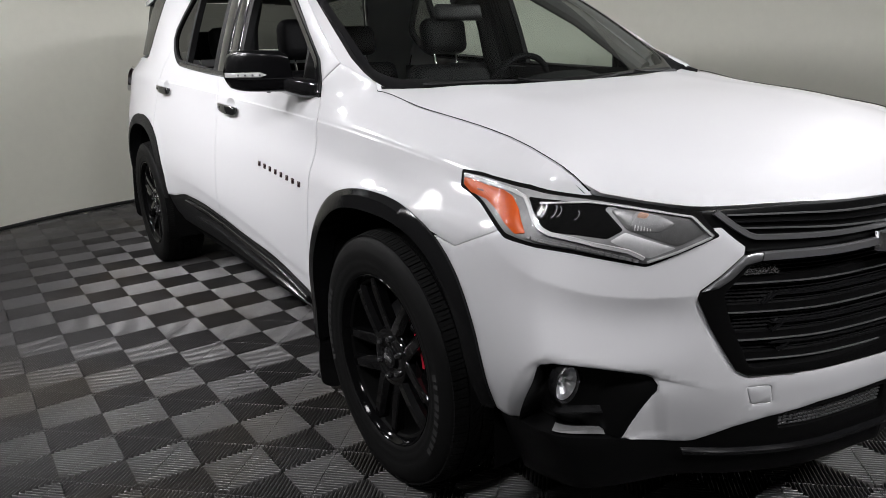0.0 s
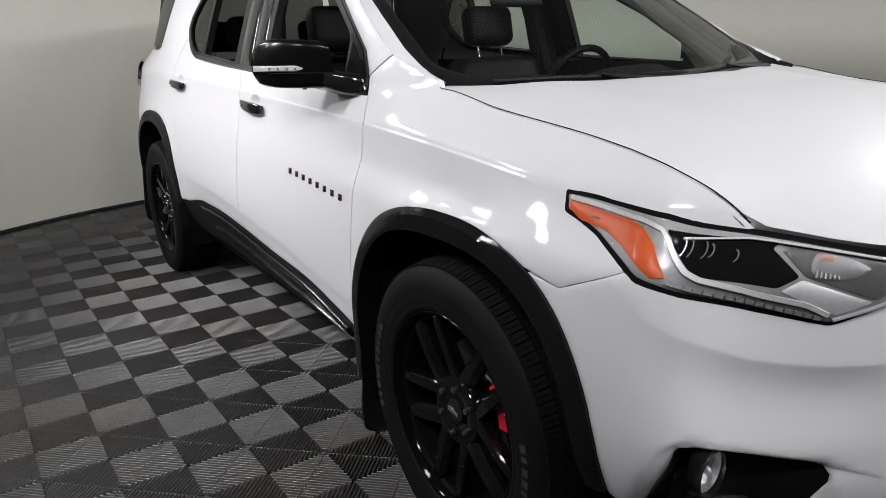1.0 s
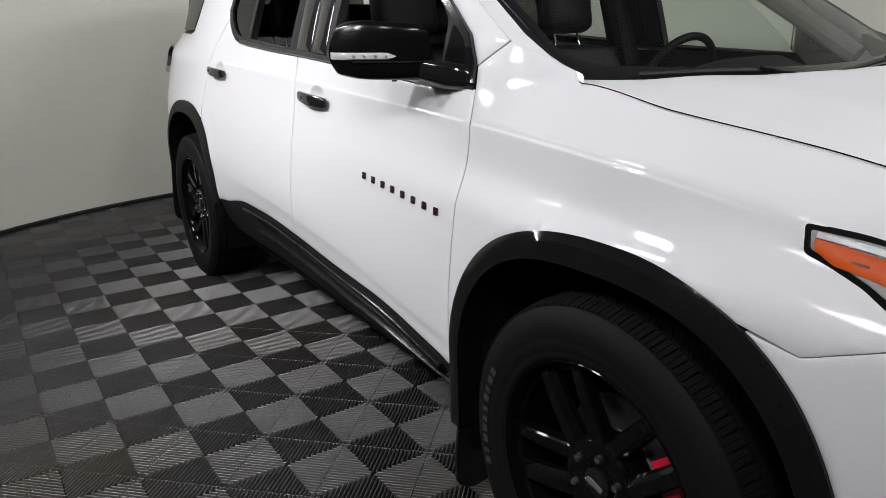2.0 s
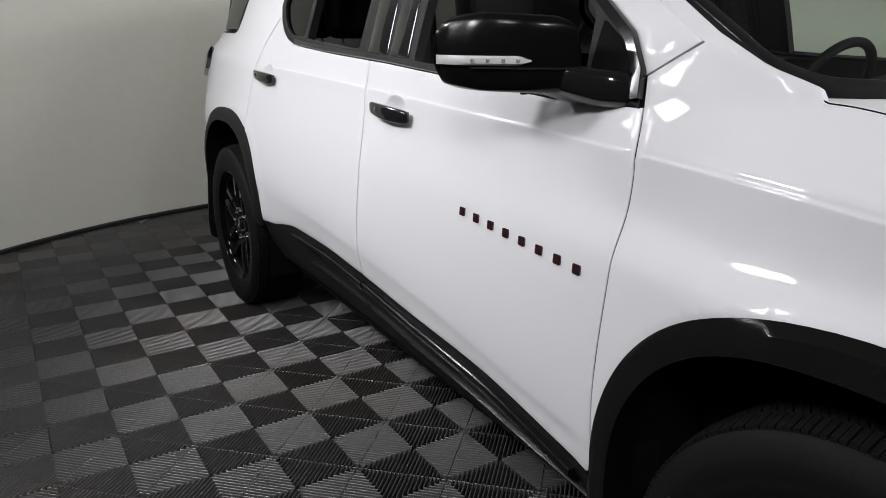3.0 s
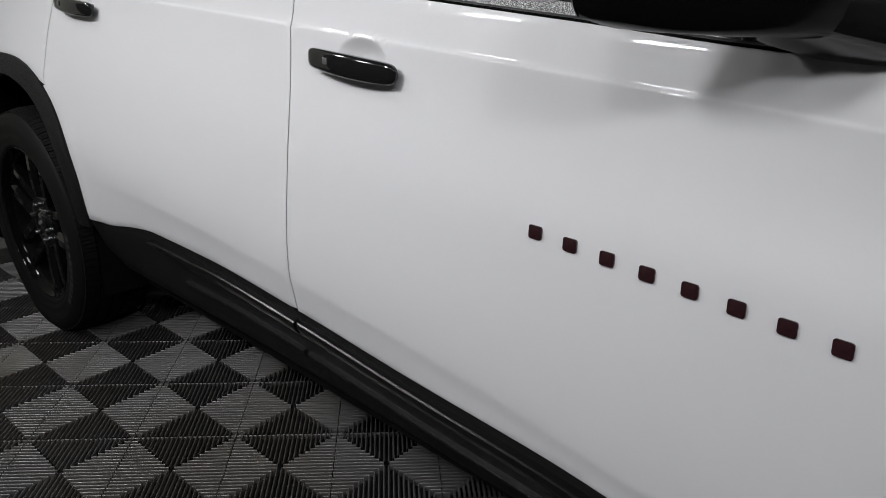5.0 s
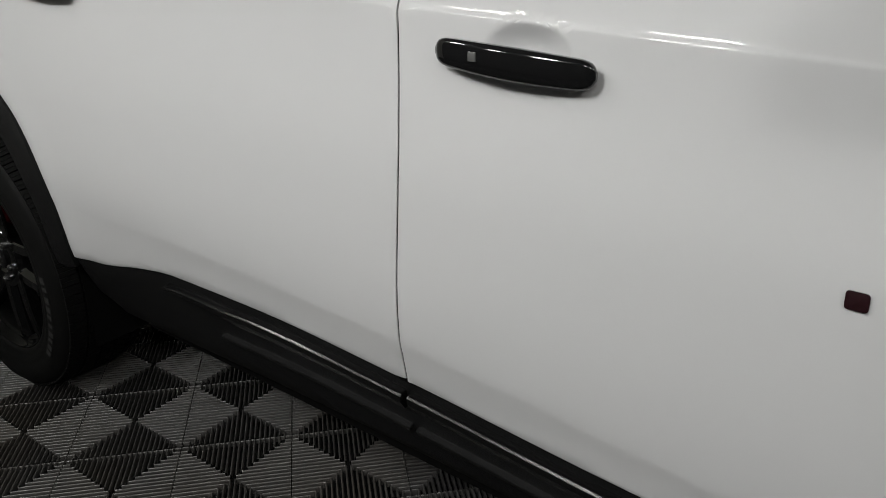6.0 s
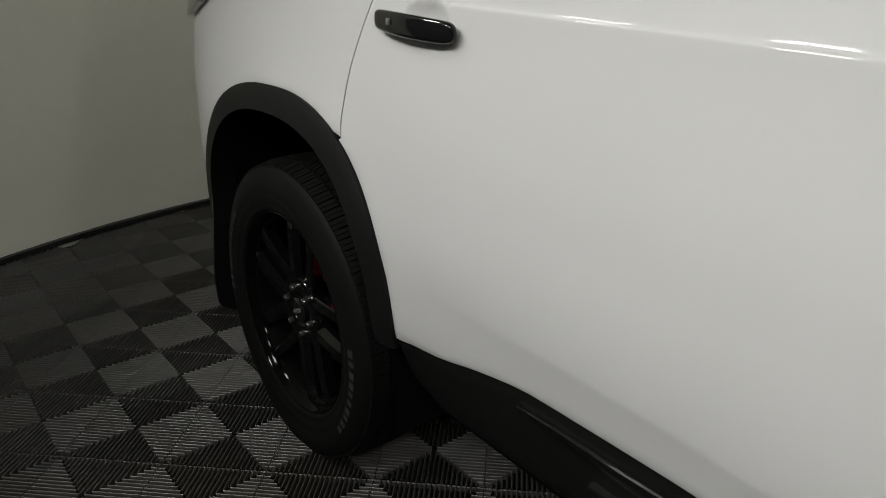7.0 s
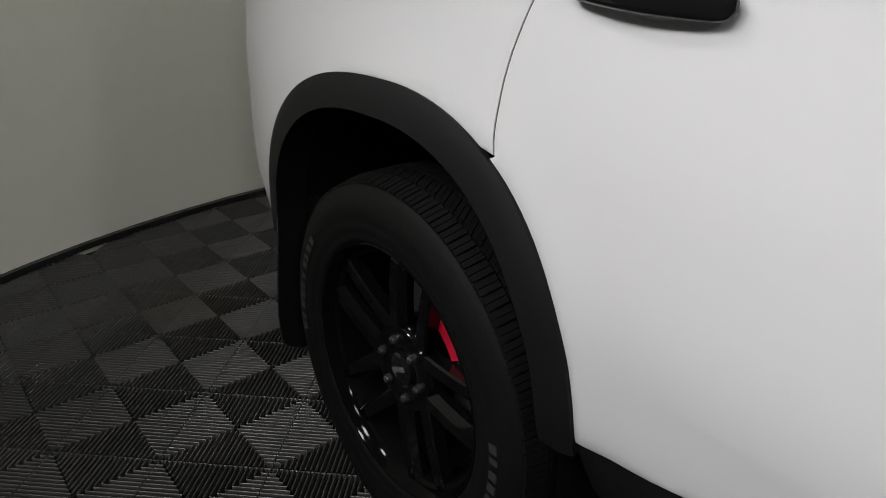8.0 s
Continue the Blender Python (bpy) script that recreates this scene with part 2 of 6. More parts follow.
def tube(bm, pts, radius, n=10, squash=1.0):
    """A round bar along points."""
    pts = [Vector(p) for p in pts]
    rows = []
    for i, p in enumerate(pts):
        d = (pts[min(i + 1, len(pts) - 1)] - pts[max(i - 1, 0)]).normalized()
        a = d.orthogonal().normalized() if abs(d.z) > 0.95 else d.cross(Vector((0, 0, 1))).normalized()
        b = d.cross(a).normalized()
        r = radius[i] if isinstance(radius, (list, tuple)) else radius
        rows.append([p + a * r * math.cos(k * 2 * math.pi / n) + b * r * squash * math.sin(k * 2 * math.pi / n) for k in range(n)])
    vs = grid(bm, rows, closed_u=True)
    cap(bm, vs[0])
    cap(bm, vs[-1])


def dense(pts, step=0.014, closed=True):
    out = []
    n = len(pts)
    for i in range(n if closed else n - 1):
        a, b = pts[i], pts[(i + 1) % n]
        k = max(1, int(math.hypot(b[0] - a[0], b[1] - a[1]) / step + 0.5))
        out += [(a[0] + (b[0] - a[0]) * j / k, a[1] + (b[1] - a[1]) * j / k) for j in range(k)]
    if not closed:
        out.append(pts[-1])
    return out


def rounded(pts, r, n=4):
    """A polygon with its corners rounded."""
    out = []
    k = len(pts)
    for i in range(k):
        p, a, b = Vector(pts[i]), Vector(pts[i - 1]), Vector(pts[(i + 1) % k])
        da, db = a - p, b - p
        q = min(r, da.length * 0.45, db.length * 0.45)
        s, e = p + da.normalized() * q, p + db.normalized() * q
        for j in range(n + 1):
            t = j / n
            out.append(tuple(s * (1 - t) ** 2 + p * 2 * t * (1 - t) + e * t * t))
    return out


def inside(px, py, poly):
    poly = np.array(poly)
    x0, y0 = poly[:, 0], poly[:, 1]
    x1, y1 = np.roll(x0, -1), np.roll(y0, -1)
    px, py = np.asarray(px)[:, None], np.asarray(py)[:, None]
    cross = ((y0 > py) != (y1 > py)) & (px < (x1 - x0) * (py - y0) / np.where(y1 == y0, 1e-12, y1 - y0) + x0)
    return cross.sum(1) % 2 == 1


def panel(name, outline, S, material, parent, depth=0.02, holes=(), h=0.03, extra=(), lift=0.0, flip=1, label="", step=0.014, round_edge=0.0015, angle=38, band=None):
    """A sheet cut out of the surface S(u, v, lift) along an outline, with rolled edges that turn inwards."""
    loops = [dense(o, step) for o in (outline, *holes)]
    pts = [p for l in loops for p in l]
    edges, at = [], 0
    for l in loops:
        edges += [(at + i, at + (i + 1) % len(l)) for i in range(len(l))]
        at += len(l)
    n_edge = at
    b = np.array(pts)
    lo, hi = b.min(0), b.max(0)
    us, vs = np.arange(lo[0] + h / 2, hi[0], h), np.arange(lo[1] + h / 2, hi[1], h)
    if len(us) and len(vs):
        gu, gv = [a.ravel() for a in np.meshgrid(us, vs)]
        keep = inside(gu, gv, loops[0])
        for l in loops[1:]:
            keep &= ~inside(gu, gv, l)
        if band:
            keep &= np.array([abs(v - band[0](u)) > band[1] or not band[2] < u < band[3] for u, v in zip(gu, gv)])
        gu, gv = gu[keep], gv[keep]
        if len(gu):
            far = np.array([((b[:, 0] - u) ** 2 + (b[:, 1] - v) ** 2).min() for u, v in zip(gu, gv)]) > (0.5 * h) ** 2
            pts = pts + list(zip(gu[far].tolist(), gv[far].tolist()))
    pts = pts + list(extra)
    # a ring of points just inside the edge keeps the surface straight up to its rolled lip
    ring = []
    if round_edge:
        for l in loops:
            k = len(l)
            for i in range(k):
                a, c = Vector(l[i - 1]), Vector(l[(i + 1) % k])
                d = (c - a)
                if d.length < 1e-9:
                    continue
                nrm = Vector((-d.y, d.x)).normalized() * 0.004
                ring.append((l[i][0] + nrm.x, l[i][1] + nrm.y))
                ring.append((l[i][0] - nrm.x, l[i][1] - nrm.y))
        ra = np.array(ring)
        ok = inside(ra[:, 0], ra[:, 1], loops[0])
        for l in loops[1:]:
            ok &= ~inside(ra[:, 0], ra[:, 1], l)
        near = np.array([((b[:, 0] - u) ** 2 + (b[:, 1] - v) ** 2).min() for u, v in ra]) > 0.0035 ** 2
        pts = pts + [tuple(r) for r, o, q in zip(ring, ok, near) if o and q]
    from mathutils import geometry
    v2, _, tris, ov, _, _ = geometry.delaunay_2d_cdt([Vector(p) for p in pts], edges, [], 0, 1e-6)
    cen = np.array([[sum(v2[i][0] for i in t) / len(t), sum(v2[i][1] for i in t) / len(t)] for t in tris])
    keep = inside(cen[:, 0], cen[:, 1], loops[0])
    for l in loops[1:]:
        keep &= ~inside(cen[:, 0], cen[:, 1], l)
    bm = bmesh.new()
    rim = [any(o < n_edge for o in src) for src in ov]
    front = {}

    def vert(i):
        if i not in front:
            front[i] = bm.verts.new(S(v2[i][0], v2[i][1], lift - (round_edge if rim[i] else 0)))
        return front[i]
    for t, k in zip(tris, keep):
        if k:
            try:
                bm.faces.new([vert(i) for i in t])
            except ValueError:
                pass
    back = {}
    index = {v: i for i, v in front.items()}
    for e in [e for e in bm.edges if e.is_boundary]:
        q = []
        for v in e.verts:
            i = index[v]
            if i not in back:
                back[i] = bm.verts.new(S(v2[i][0], v2[i][1], lift - depth))
            q.append((v, back[i]))
        bm.faces.new([q[0][0], q[1][0], q[1][1], q[0][1]])
    if flip < 0:
        for v in bm.verts:
            v.co.x = -v.co.x
    return part(name, bm, material, parent, label, angle)


def ribbon(bm, S, path, width, lift0, lift1, flip=1):
    """A raised strip along a path on the surface S."""
    p = [Vector(q) for q in path]
    rows = []
    for i in range(len(p)):
        d = (p[min(i + 1, len(p) - 1)] - p[max(i - 1, 0)]).normalized()
        nrm = Vector((-d.y, d.x)) * width / 2
        a, b = p[i] - nrm, p[i] + nrm
        a2, b2 = p[i] - nrm * 0.8, p[i] + nrm * 0.8
        row = [S(a.x, a.y, lift0), S(a.x, a.y, (lift0 + 2 * lift1) / 3), S(a2.x, a2.y, lift1), S(b2.x, b2.y, lift1), S(b.x, b.y, (lift0 + 2 * lift1) / 3), S(b.x, b.y, lift0)]
        rows.append([Vector((flip * q.x, q.y, q.z)) for q in row])
    vs = grid(bm, rows, closed_u=True)
    cap(bm, vs[0])
    cap(bm, vs[-1])
    return bm
# ---------------------------------------------------------------- the room: an oval photo booth
HALF, BACK, FRONT, MIDDLE = 3.5, 5.185, -4.2, 1.43


def room_plan(grow=0.0, n=96):
    """The booth's plan: an oval, drawn out towards the front."""
    out = []
    for i in range(n):
        t = 2 * math.pi * i / n
        c, s = math.cos(t), math.sin(t)
        b = BACK - MIDDLE if s > 0 else MIDDLE - FRONT
        out.append(((HALF + grow) * c, MIDDLE + (b + grow) * s))
    return out


def build_room():
    n = 96
    split = [i for i in range(n) if (room_plan()[i][0] > 0 and room_plan()[i][1] > -0.9) or (room_plan()[i][1] > 2 and room_plan()[i][0] > -2.4)]
    dark = [i for i in range(n) if i not in split]
    back = sorted(split, key=lambda i: (i - dark[-1]) % n)
    dark = [back[-1]] + dark + [back[0]]
    for ids, name, m, label in ((back, "wall_back", M_WALL, "smooth off-white curved wall of the photo booth"), (dark, "wall_front", M_DARKWALL, "plain dark grey wall that closes the hall")):
        bm = bmesh.new()
        inn, out = room_plan(), room_plan(0.12)
        rows = [[(*inn[i], -0.02) for i in ids], [(*inn[i], CEILING) for i in ids], [(*out[i], CEILING) for i in ids], [(*out[i], -0.02) for i in ids]]
        vs = grid(bm, rows, closed_v=True)
        cap(bm, [r[0] for r in vs])
        cap(bm, [r[-1] for r in vs])
        tagged(link(name, bm, m), label, "wall", kind="structure")
    bm = bmesh.new()
    prof = [(0.0, 0.004), (-0.012, 0.004), (-0.012, 0.028), (-0.007, 0.034), (0.0, 0.034)]
    grid(bm, [[(x, y, z) for x, y in room_plan(g - 0.003)] for g, z in prof], closed_u=True, closed_v=True)
    tagged(link("baseboard", bm, M_BASE), "thin black skirting strip round the curved wall", "baseboard", kind="structure")
    bm = bmesh.new()
    lo = [bm.verts.new((x, y, CEILING + 0.003)) for x, y in room_plan(0.12)]
    hi = [bm.verts.new((x, y, CEILING + 0.1)) for x, y in room_plan(0.12)]
    bm.faces.new(lo)
    bm.faces.new(hi)
    for i in range(len(lo)):
        j = (i + 1) % len(lo)
        bm.faces.new([lo[i], lo[j], hi[j], hi[i]])
    tagged(link("ceiling", bm, M_CEIL, smooth=False), "plain dark ceiling above the photo booth", "ceiling", kind="structure")


def build_lamp():
    """A flat panel lamp, out of view."""
    w, l = LAMP_SIZE
    lamp = thing("ceiling_light", "unseen square white panel lamp high in the booth", "ceiling light", "ceiling lights")
    bm = bmesh.new()
    f = 0.022
    for x0, x1, y0, y1 in ((-w / 2 - f, -w / 2, -l / 2 - f, l / 2 + f), (w / 2, w / 2 + f, -l / 2 - f, l / 2 + f), (-w / 2, w / 2, -l / 2 - f, -l / 2), (-w / 2, w / 2, l / 2, l / 2 + f)):
        box(bm, x0, x1, y0, y1, -0.045, 0.0, 0.003)
    part("frame", bm, M_FRAME, lamp)
    bm = bmesh.new()
    box(bm, -w / 2 + 0.001, w / 2 - 0.001, -l / 2 + 0.001, l / 2 - 0.001, -0.032, -0.004, 0.003)
    part("diffuser", bm, M_LIGHT, lamp, "glowing white diffuser")
    bm = bmesh.new()
    box(bm, -w / 2 - 0.01, w / 2 + 0.01, -l / 2 - 0.01, l / 2 + 0.01, 0.001, 0.05, 0.008)
    part("lamp_case", bm, M_FRAME, lamp)
    bm = bmesh.new()
    tube(bm, [(0, 0, 0.04), (0, 0.10, 0.16)], 0.014, 10)
    part("bracket", bm, M_FRAME, lamp)
    return lamp


build_room()
first = build_lamp()
for k, (lx, ly, lz, share, aim, spread) in enumerate(LAMPS):
    m = look((lx, ly, lz), aim)
    if k == 0:
        first.matrix_world = m
    else:
        copy_thing(first, m)
    data = bpy.data.lights.new("panel_light", "AREA")
    data.shape, data.size, data.size_y, data.spread = "RECTANGLE", LAMP_SIZE[0], LAMP_SIZE[1], radians(spread)
    data.energy, data.color = LAMP_POWER * share, LAMP_COLOUR
    new("panel_light", data).matrix_world = m @ Matrix.Translation((0, 0, -0.05))

# ---------------------------------------------------------------- the car
# y runs to the tail, z up, the front axle at y = 0; the right side has negative x
WHEELBASE, HUB_Z, TYRE_R = 3.071, 0.385, 0.394
X_SILL = Curve((-0.6, 0.86), (0.5, 0.88), (1.6, 0.865), (2.6, 0.88), (3.4, 0.87), (4.1, 0.68))
X_LOW = Curve((-0.4, 0.925), (0.1, 0.932), (0.5, 0.927), (1.0, 0.913), (1.6, 0.906), (2.2, 0.912), (2.6, 0.93), (3.1, 0.936), (3.5, 0.922), (3.8, 0.84), (4.1, 0.70))
X_FOLD = Curve((-0.4, 0.932), (0.1, 0.936), (0.5, 0.931), (1.0, 0.924), (1.6, 0.922), (2.2, 0.924), (2.6, 0.932), (3.1, 0.94), (3.5, 0.925), (3.8, 0.85), (4.1, 0.72))
X_MID = Curve((-0.4, 0.918), (0.1, 0.934), (0.5, 0.912), (1.0, 0.903), (1.6, 0.903), (2.2, 0.905), (2.6, 0.912), (3.1, 0.925), (3.5, 0.916), (3.8, 0.848), (4.1, 0.71))
X_CREASE = Curve((-0.4, 0.852), (0.0, 0.868), (0.5, 0.858), (1.0, 0.855), (1.6, 0.855), (2.4, 0.857), (2.9, 0.862), (3.4, 0.861), (3.8, 0.805), (4.1, 0.67))
X_TOP = Curve((-0.66, 0.735), (-0.4, 0.757), (0.0, 0.762), (0.25, 0.768), (0.35, 0.792), (0.45, 0.817), (0.55, 0.831), (1.0, 0.836), (2.3, 0.835), (2.8, 0.828), (3.2, 0.80), (3.6, 0.755), (4.1, 0.62))
Z_CREASE = Curve((-0.4, 0.985), (0.0, 1.03), (0.5, 1.062), (1.0, 1.085), (1.7, 1.115), (2.6, 1.145), (3.4, 1.165), (4.1, 1.17))
Z_TOP = Curve((-0.77, 0.955), (-0.75, 0.974), (-0.735, 0.99), (-0.71, 1.011), (-0.664, 1.033), (-0.525, 1.058), (-0.4, 1.076), (-0.3, 1.092), (0.0, 1.127), (0.25, 1.165), (0.35, 1.160), (0.45, 1.149), (0.55, 1.139), (0.7, 1.137), (1.03, 1.155), (1.27, 1.169), (1.56, 1.187), (1.9, 1.203), (2.33, 1.23), (2.6, 1.247), (3.2, 1.275), (4.1, 1.285))
# plan of the nose, from the side round to the middle
NOSE_X = Curve((-1.64, 0.0), (-1.35, 0.285), (-1.14, 0.484), (-0.95, 0.65), (-0.76, 0.80), (-0.66, 0.888), (-0.55, 0.922), (-0.4, 0.932))
NOSE_Y = Curve((-1.64, -1.035), (-1.35, -0.99), (-1.14, -0.91), (-0.95, -0.80), (-0.76, -0.715), (-0.66, -0.65), (-0.55, -0.545), (-0.4, -0.4))
NOSE_YH = Curve((-1.64, -1.01), (-1.35, -0.985), (-1.14, -0.915), (-0.95, -0.825), (-0.76, -0.68), (-0.66, -0.60), (-0.55, -0.53), (-0.4, -0.4))
BROW = Curve((-1.06, 0.757), (-0.907, 0.75), (-0.79, 0.757), (-0.682, 0.793), (-0.613, 0.82), (-0.52, 0.865))
FOLD = Curve((-0.5, 0.0), (0.4, 0.1), (0.6, 1.0), (1.9, 1.0), (2.35, 0.55), (2.62, 0.0), (4.2, 0.0))
Z_FOLD = Curve((-0.6, 0.62), (-0.2, 0.618), (0.2, 0.59), (0.5, 0.515), (0.77, 0.535), (1.09, 0.573), (1.4, 0.598), (1.65, 0.615), (2.0, 0.633), (2.34, 0.637), (2.8, 0.63), (3.4, 0.622), (4.1, 0.62))
# dishes behind the door handles
DISHES = [(1.432, 1.053), (2.565, 1.102)]


def side_x(y, z):
    zt, zc = Z_TOP(y), Z_CREASE(y)
    xt = X_TOP(y)
    if z >= zt:
        d = z - zt
        return xt - 0.30 * d - 0.14 * d * d
    zf, fo, xf = Z_FOLD(y), FOLD(y), X_FOLD(y)
    low = [(0.25, X_SILL(y) - 0.05), (0.36, X_SILL(y)), (zf - 0.09, X_LOW(y)), (zf - 0.02, xf - 0.004 * fo), (zf - 0.003, xf - 0.0006 * fo), (zf + 0.003, xf + 0.0004), (zf + 0.04, xf + 0.0012), (0.86, X_MID(y))]
    xc = X_CREASE(y)
    f = min(max((y + 0.3) / 0.35, 0.0), 1.0)
    soft = Curve(*low, (zc - 0.02, xc + 0.005), (zc + 0.012, xc - 0.007), (zt, xt))(z) if f < 1 else 0.0
    if f == 0:
        return soft
    m = (xc - 0.004 - xt) / (zt - zc - 0.012)
    sharp = Curve(*low, (zc - 0.09, xc + 0.015), (zc - 0.035, xc + 0.006), (zc - 0.008, xc + 0.0034), (zc - 0.0025, xc + 0.0026), (zc + 0.0025, xc - 0.0010), (zc + 0.012, xc - 0.004), (zc + 0.03, xc - 0.004 - 0.018 * m), (zt, xt))(z)
    return soft * (1 - f) + sharp * f


CACHE = {}


def skin0(p, z):
    key = (round(p, 5), round(z, 5))
    if key in CACHE:
        return CACHE[key]
    if p >= -0.4:
        x = side_x(p, z)
        for dy, dz in DISHES:
            a = math.hypot((p - dy) / 0.064, (z - dz - 0.012) / 0.040)
            if a < 1:
                x -= 0.018 * (1 - a * a) ** 1.4
        # raised lip round the wheel arches
        for cy, cz, ax, az in ((0.0, 0.43, 0.505, 0.467), (WHEELBASE - 0.005, 0.48, 0.49, 0.459)):
            f = (abs((p - cy) / ax) ** 2.4 + (max(z - cz, 0) / az) ** 2.4) ** (1 / 2.4) - 1
            if f < 0.13:
                w = min(max(1 - f / 0.13, 0), 1)
                x += (0.003 if cy < 1 else 0.006) * min(1, max(0, (p + 0.4) / 0.2)) * w * w * (3 - 2 * w)
        q = Vector((-x, p, z))
    else:
        k = side_x(-0.4, z) / 0.932
        t = min(max((z - 0.55) / 0.33, 0.0), 1.3)
        y = NOSE_Y(p) * (1 - t) + NOSE_YH(p) * t
        # the lower face of the bumper leans back under the cheek
        y += 0.02 * max(0.0, (0.52 - z) / 0.15) * min(1.0, max(0.0, (-p - 0.7) / 0.3))
        x = NOSE_X(p) * k
        # the cheek falls back under a brow below the lamp and comes out again above the fog lamp
        brow = BROW(p)
        u = min(max((brow - z) / (brow - 0.575), 0), 1)
        w = min(1, max(0, (-p - 0.47) / 0.26)) * min(1, max(0, (1.08 + p) / 0.12))
        d = 0.014 * w * 7.0 * u ** 1.2 * (1 - u) ** 2
        x, y = x - 0.5 * d, y + 0.9 * d
        q = Vector((-x, y, z))
    CACHE[key] = q
    return q


def skin(p, z, lift=0.0):
    """The body's side and nose, right half."""
    q = skin0(p, z)
    if lift:
        e = 0.004
        a = skin0(p + e, z) - skin0(p - e, z)
        b = skin0(p, z + e) - skin0(p, z - e)
        n = b.cross(a)
        if n.length > 0:
            n.normalize()
            if n.x > 0 and n.y > 0.0:
                n = -n
            if p >= -0.4 and n.x > 0:
                n = -n
            q = q + n * lift
    return q


def arch(cy, cz, a, b, n, t):
    """A point of a squared-off wheel arch, t from 0 (rear foot) to 1 (front foot)."""
    ang = math.pi * t
    c, s = math.cos(ang), math.sin(ang)
    return (cy + a * math.copysign(abs(c) ** (2 / n), c), cz + b * abs(s) ** (2 / n))


def front_arch(t, g=0.0):
    return arch(0.0, 0.43, 0.505 + g, 0.467 + g, 2.55 if t < 0.5 else 2.4, t)


def rear_arch(t, g=0.0):
    return arch(WHEELBASE - 0.005, 0.48, 0.49 + g, 0.459 + g, 2.6 if t < 0.5 else 2.15, t)


def span(f, t0, t1, n=28, **k):
    return [f(t0 + (t1 - t0) * i / n, **k) for i in range(n + 1)]


ROCKER = Curve((0.40, 0.44), (0.5, 0.448), (0.6, 0.462), (0.94, 0.503), (1.27, 0.515), (1.6, 0.536), (1.96, 0.553), (2.2, 0.552), (2.34, 0.535), (2.46, 0.512), (2.6, 0.502))
SEAM_F = Curve((0.44, 0.503), (0.66, 0.516), (0.85, 0.512), (1.02, 0.516), (1.10, 0.528), (1.16, 0.542))
SEAM_M = Curve((0.5, 1.594), (0.65, 1.600), (0.89, 1.613), (1.0, 1.628), (1.10, 1.640), (1.2, 1.646))
SEAM_Q = Curve((0.84, 2.768), (0.876, 2.780), (0.918, 2.790), (0.96, 2.794), (1.01, 2.789), (1.054, 2.777), (1.10, 2.758), (1.16, 2.722), (1.24, 2.655))
GAP = 0.0016
DISH_RINGS = [[(dy + 0.064 * a * math.cos(t), dz + 0.012 + 0.040 * a * math.sin(t)) for a in (0.3, 0.55, 0.75, 0.88, 0.95, 1.0, 1.06) for t in [2 * math.pi * i / 36 for i in range(36)]] for dy, dz in DISHES]


def crease_line(y0, y1):
    return [(y, Z_CREASE(y) + d) for y in [y0 + (y1 - y0) * i / 50 for i in range(51)] for d in (-0.037, -0.027, -0.018, -0.011, -0.007, -0.0045, -0.0025, -0.0008, 0.0008, 0.0025, 0.0045, 0.008, 0.013, 0.022)]


def fold_line(y0, y1):
    return [(y, Z_FOLD(y) + d) for y in [y0 + (y1 - y0) * i / 40 for i in range(41)] for d in (-0.02, -0.009, -0.004, -0.0015, 0.0015, 0.004, 0.009, 0.02)]


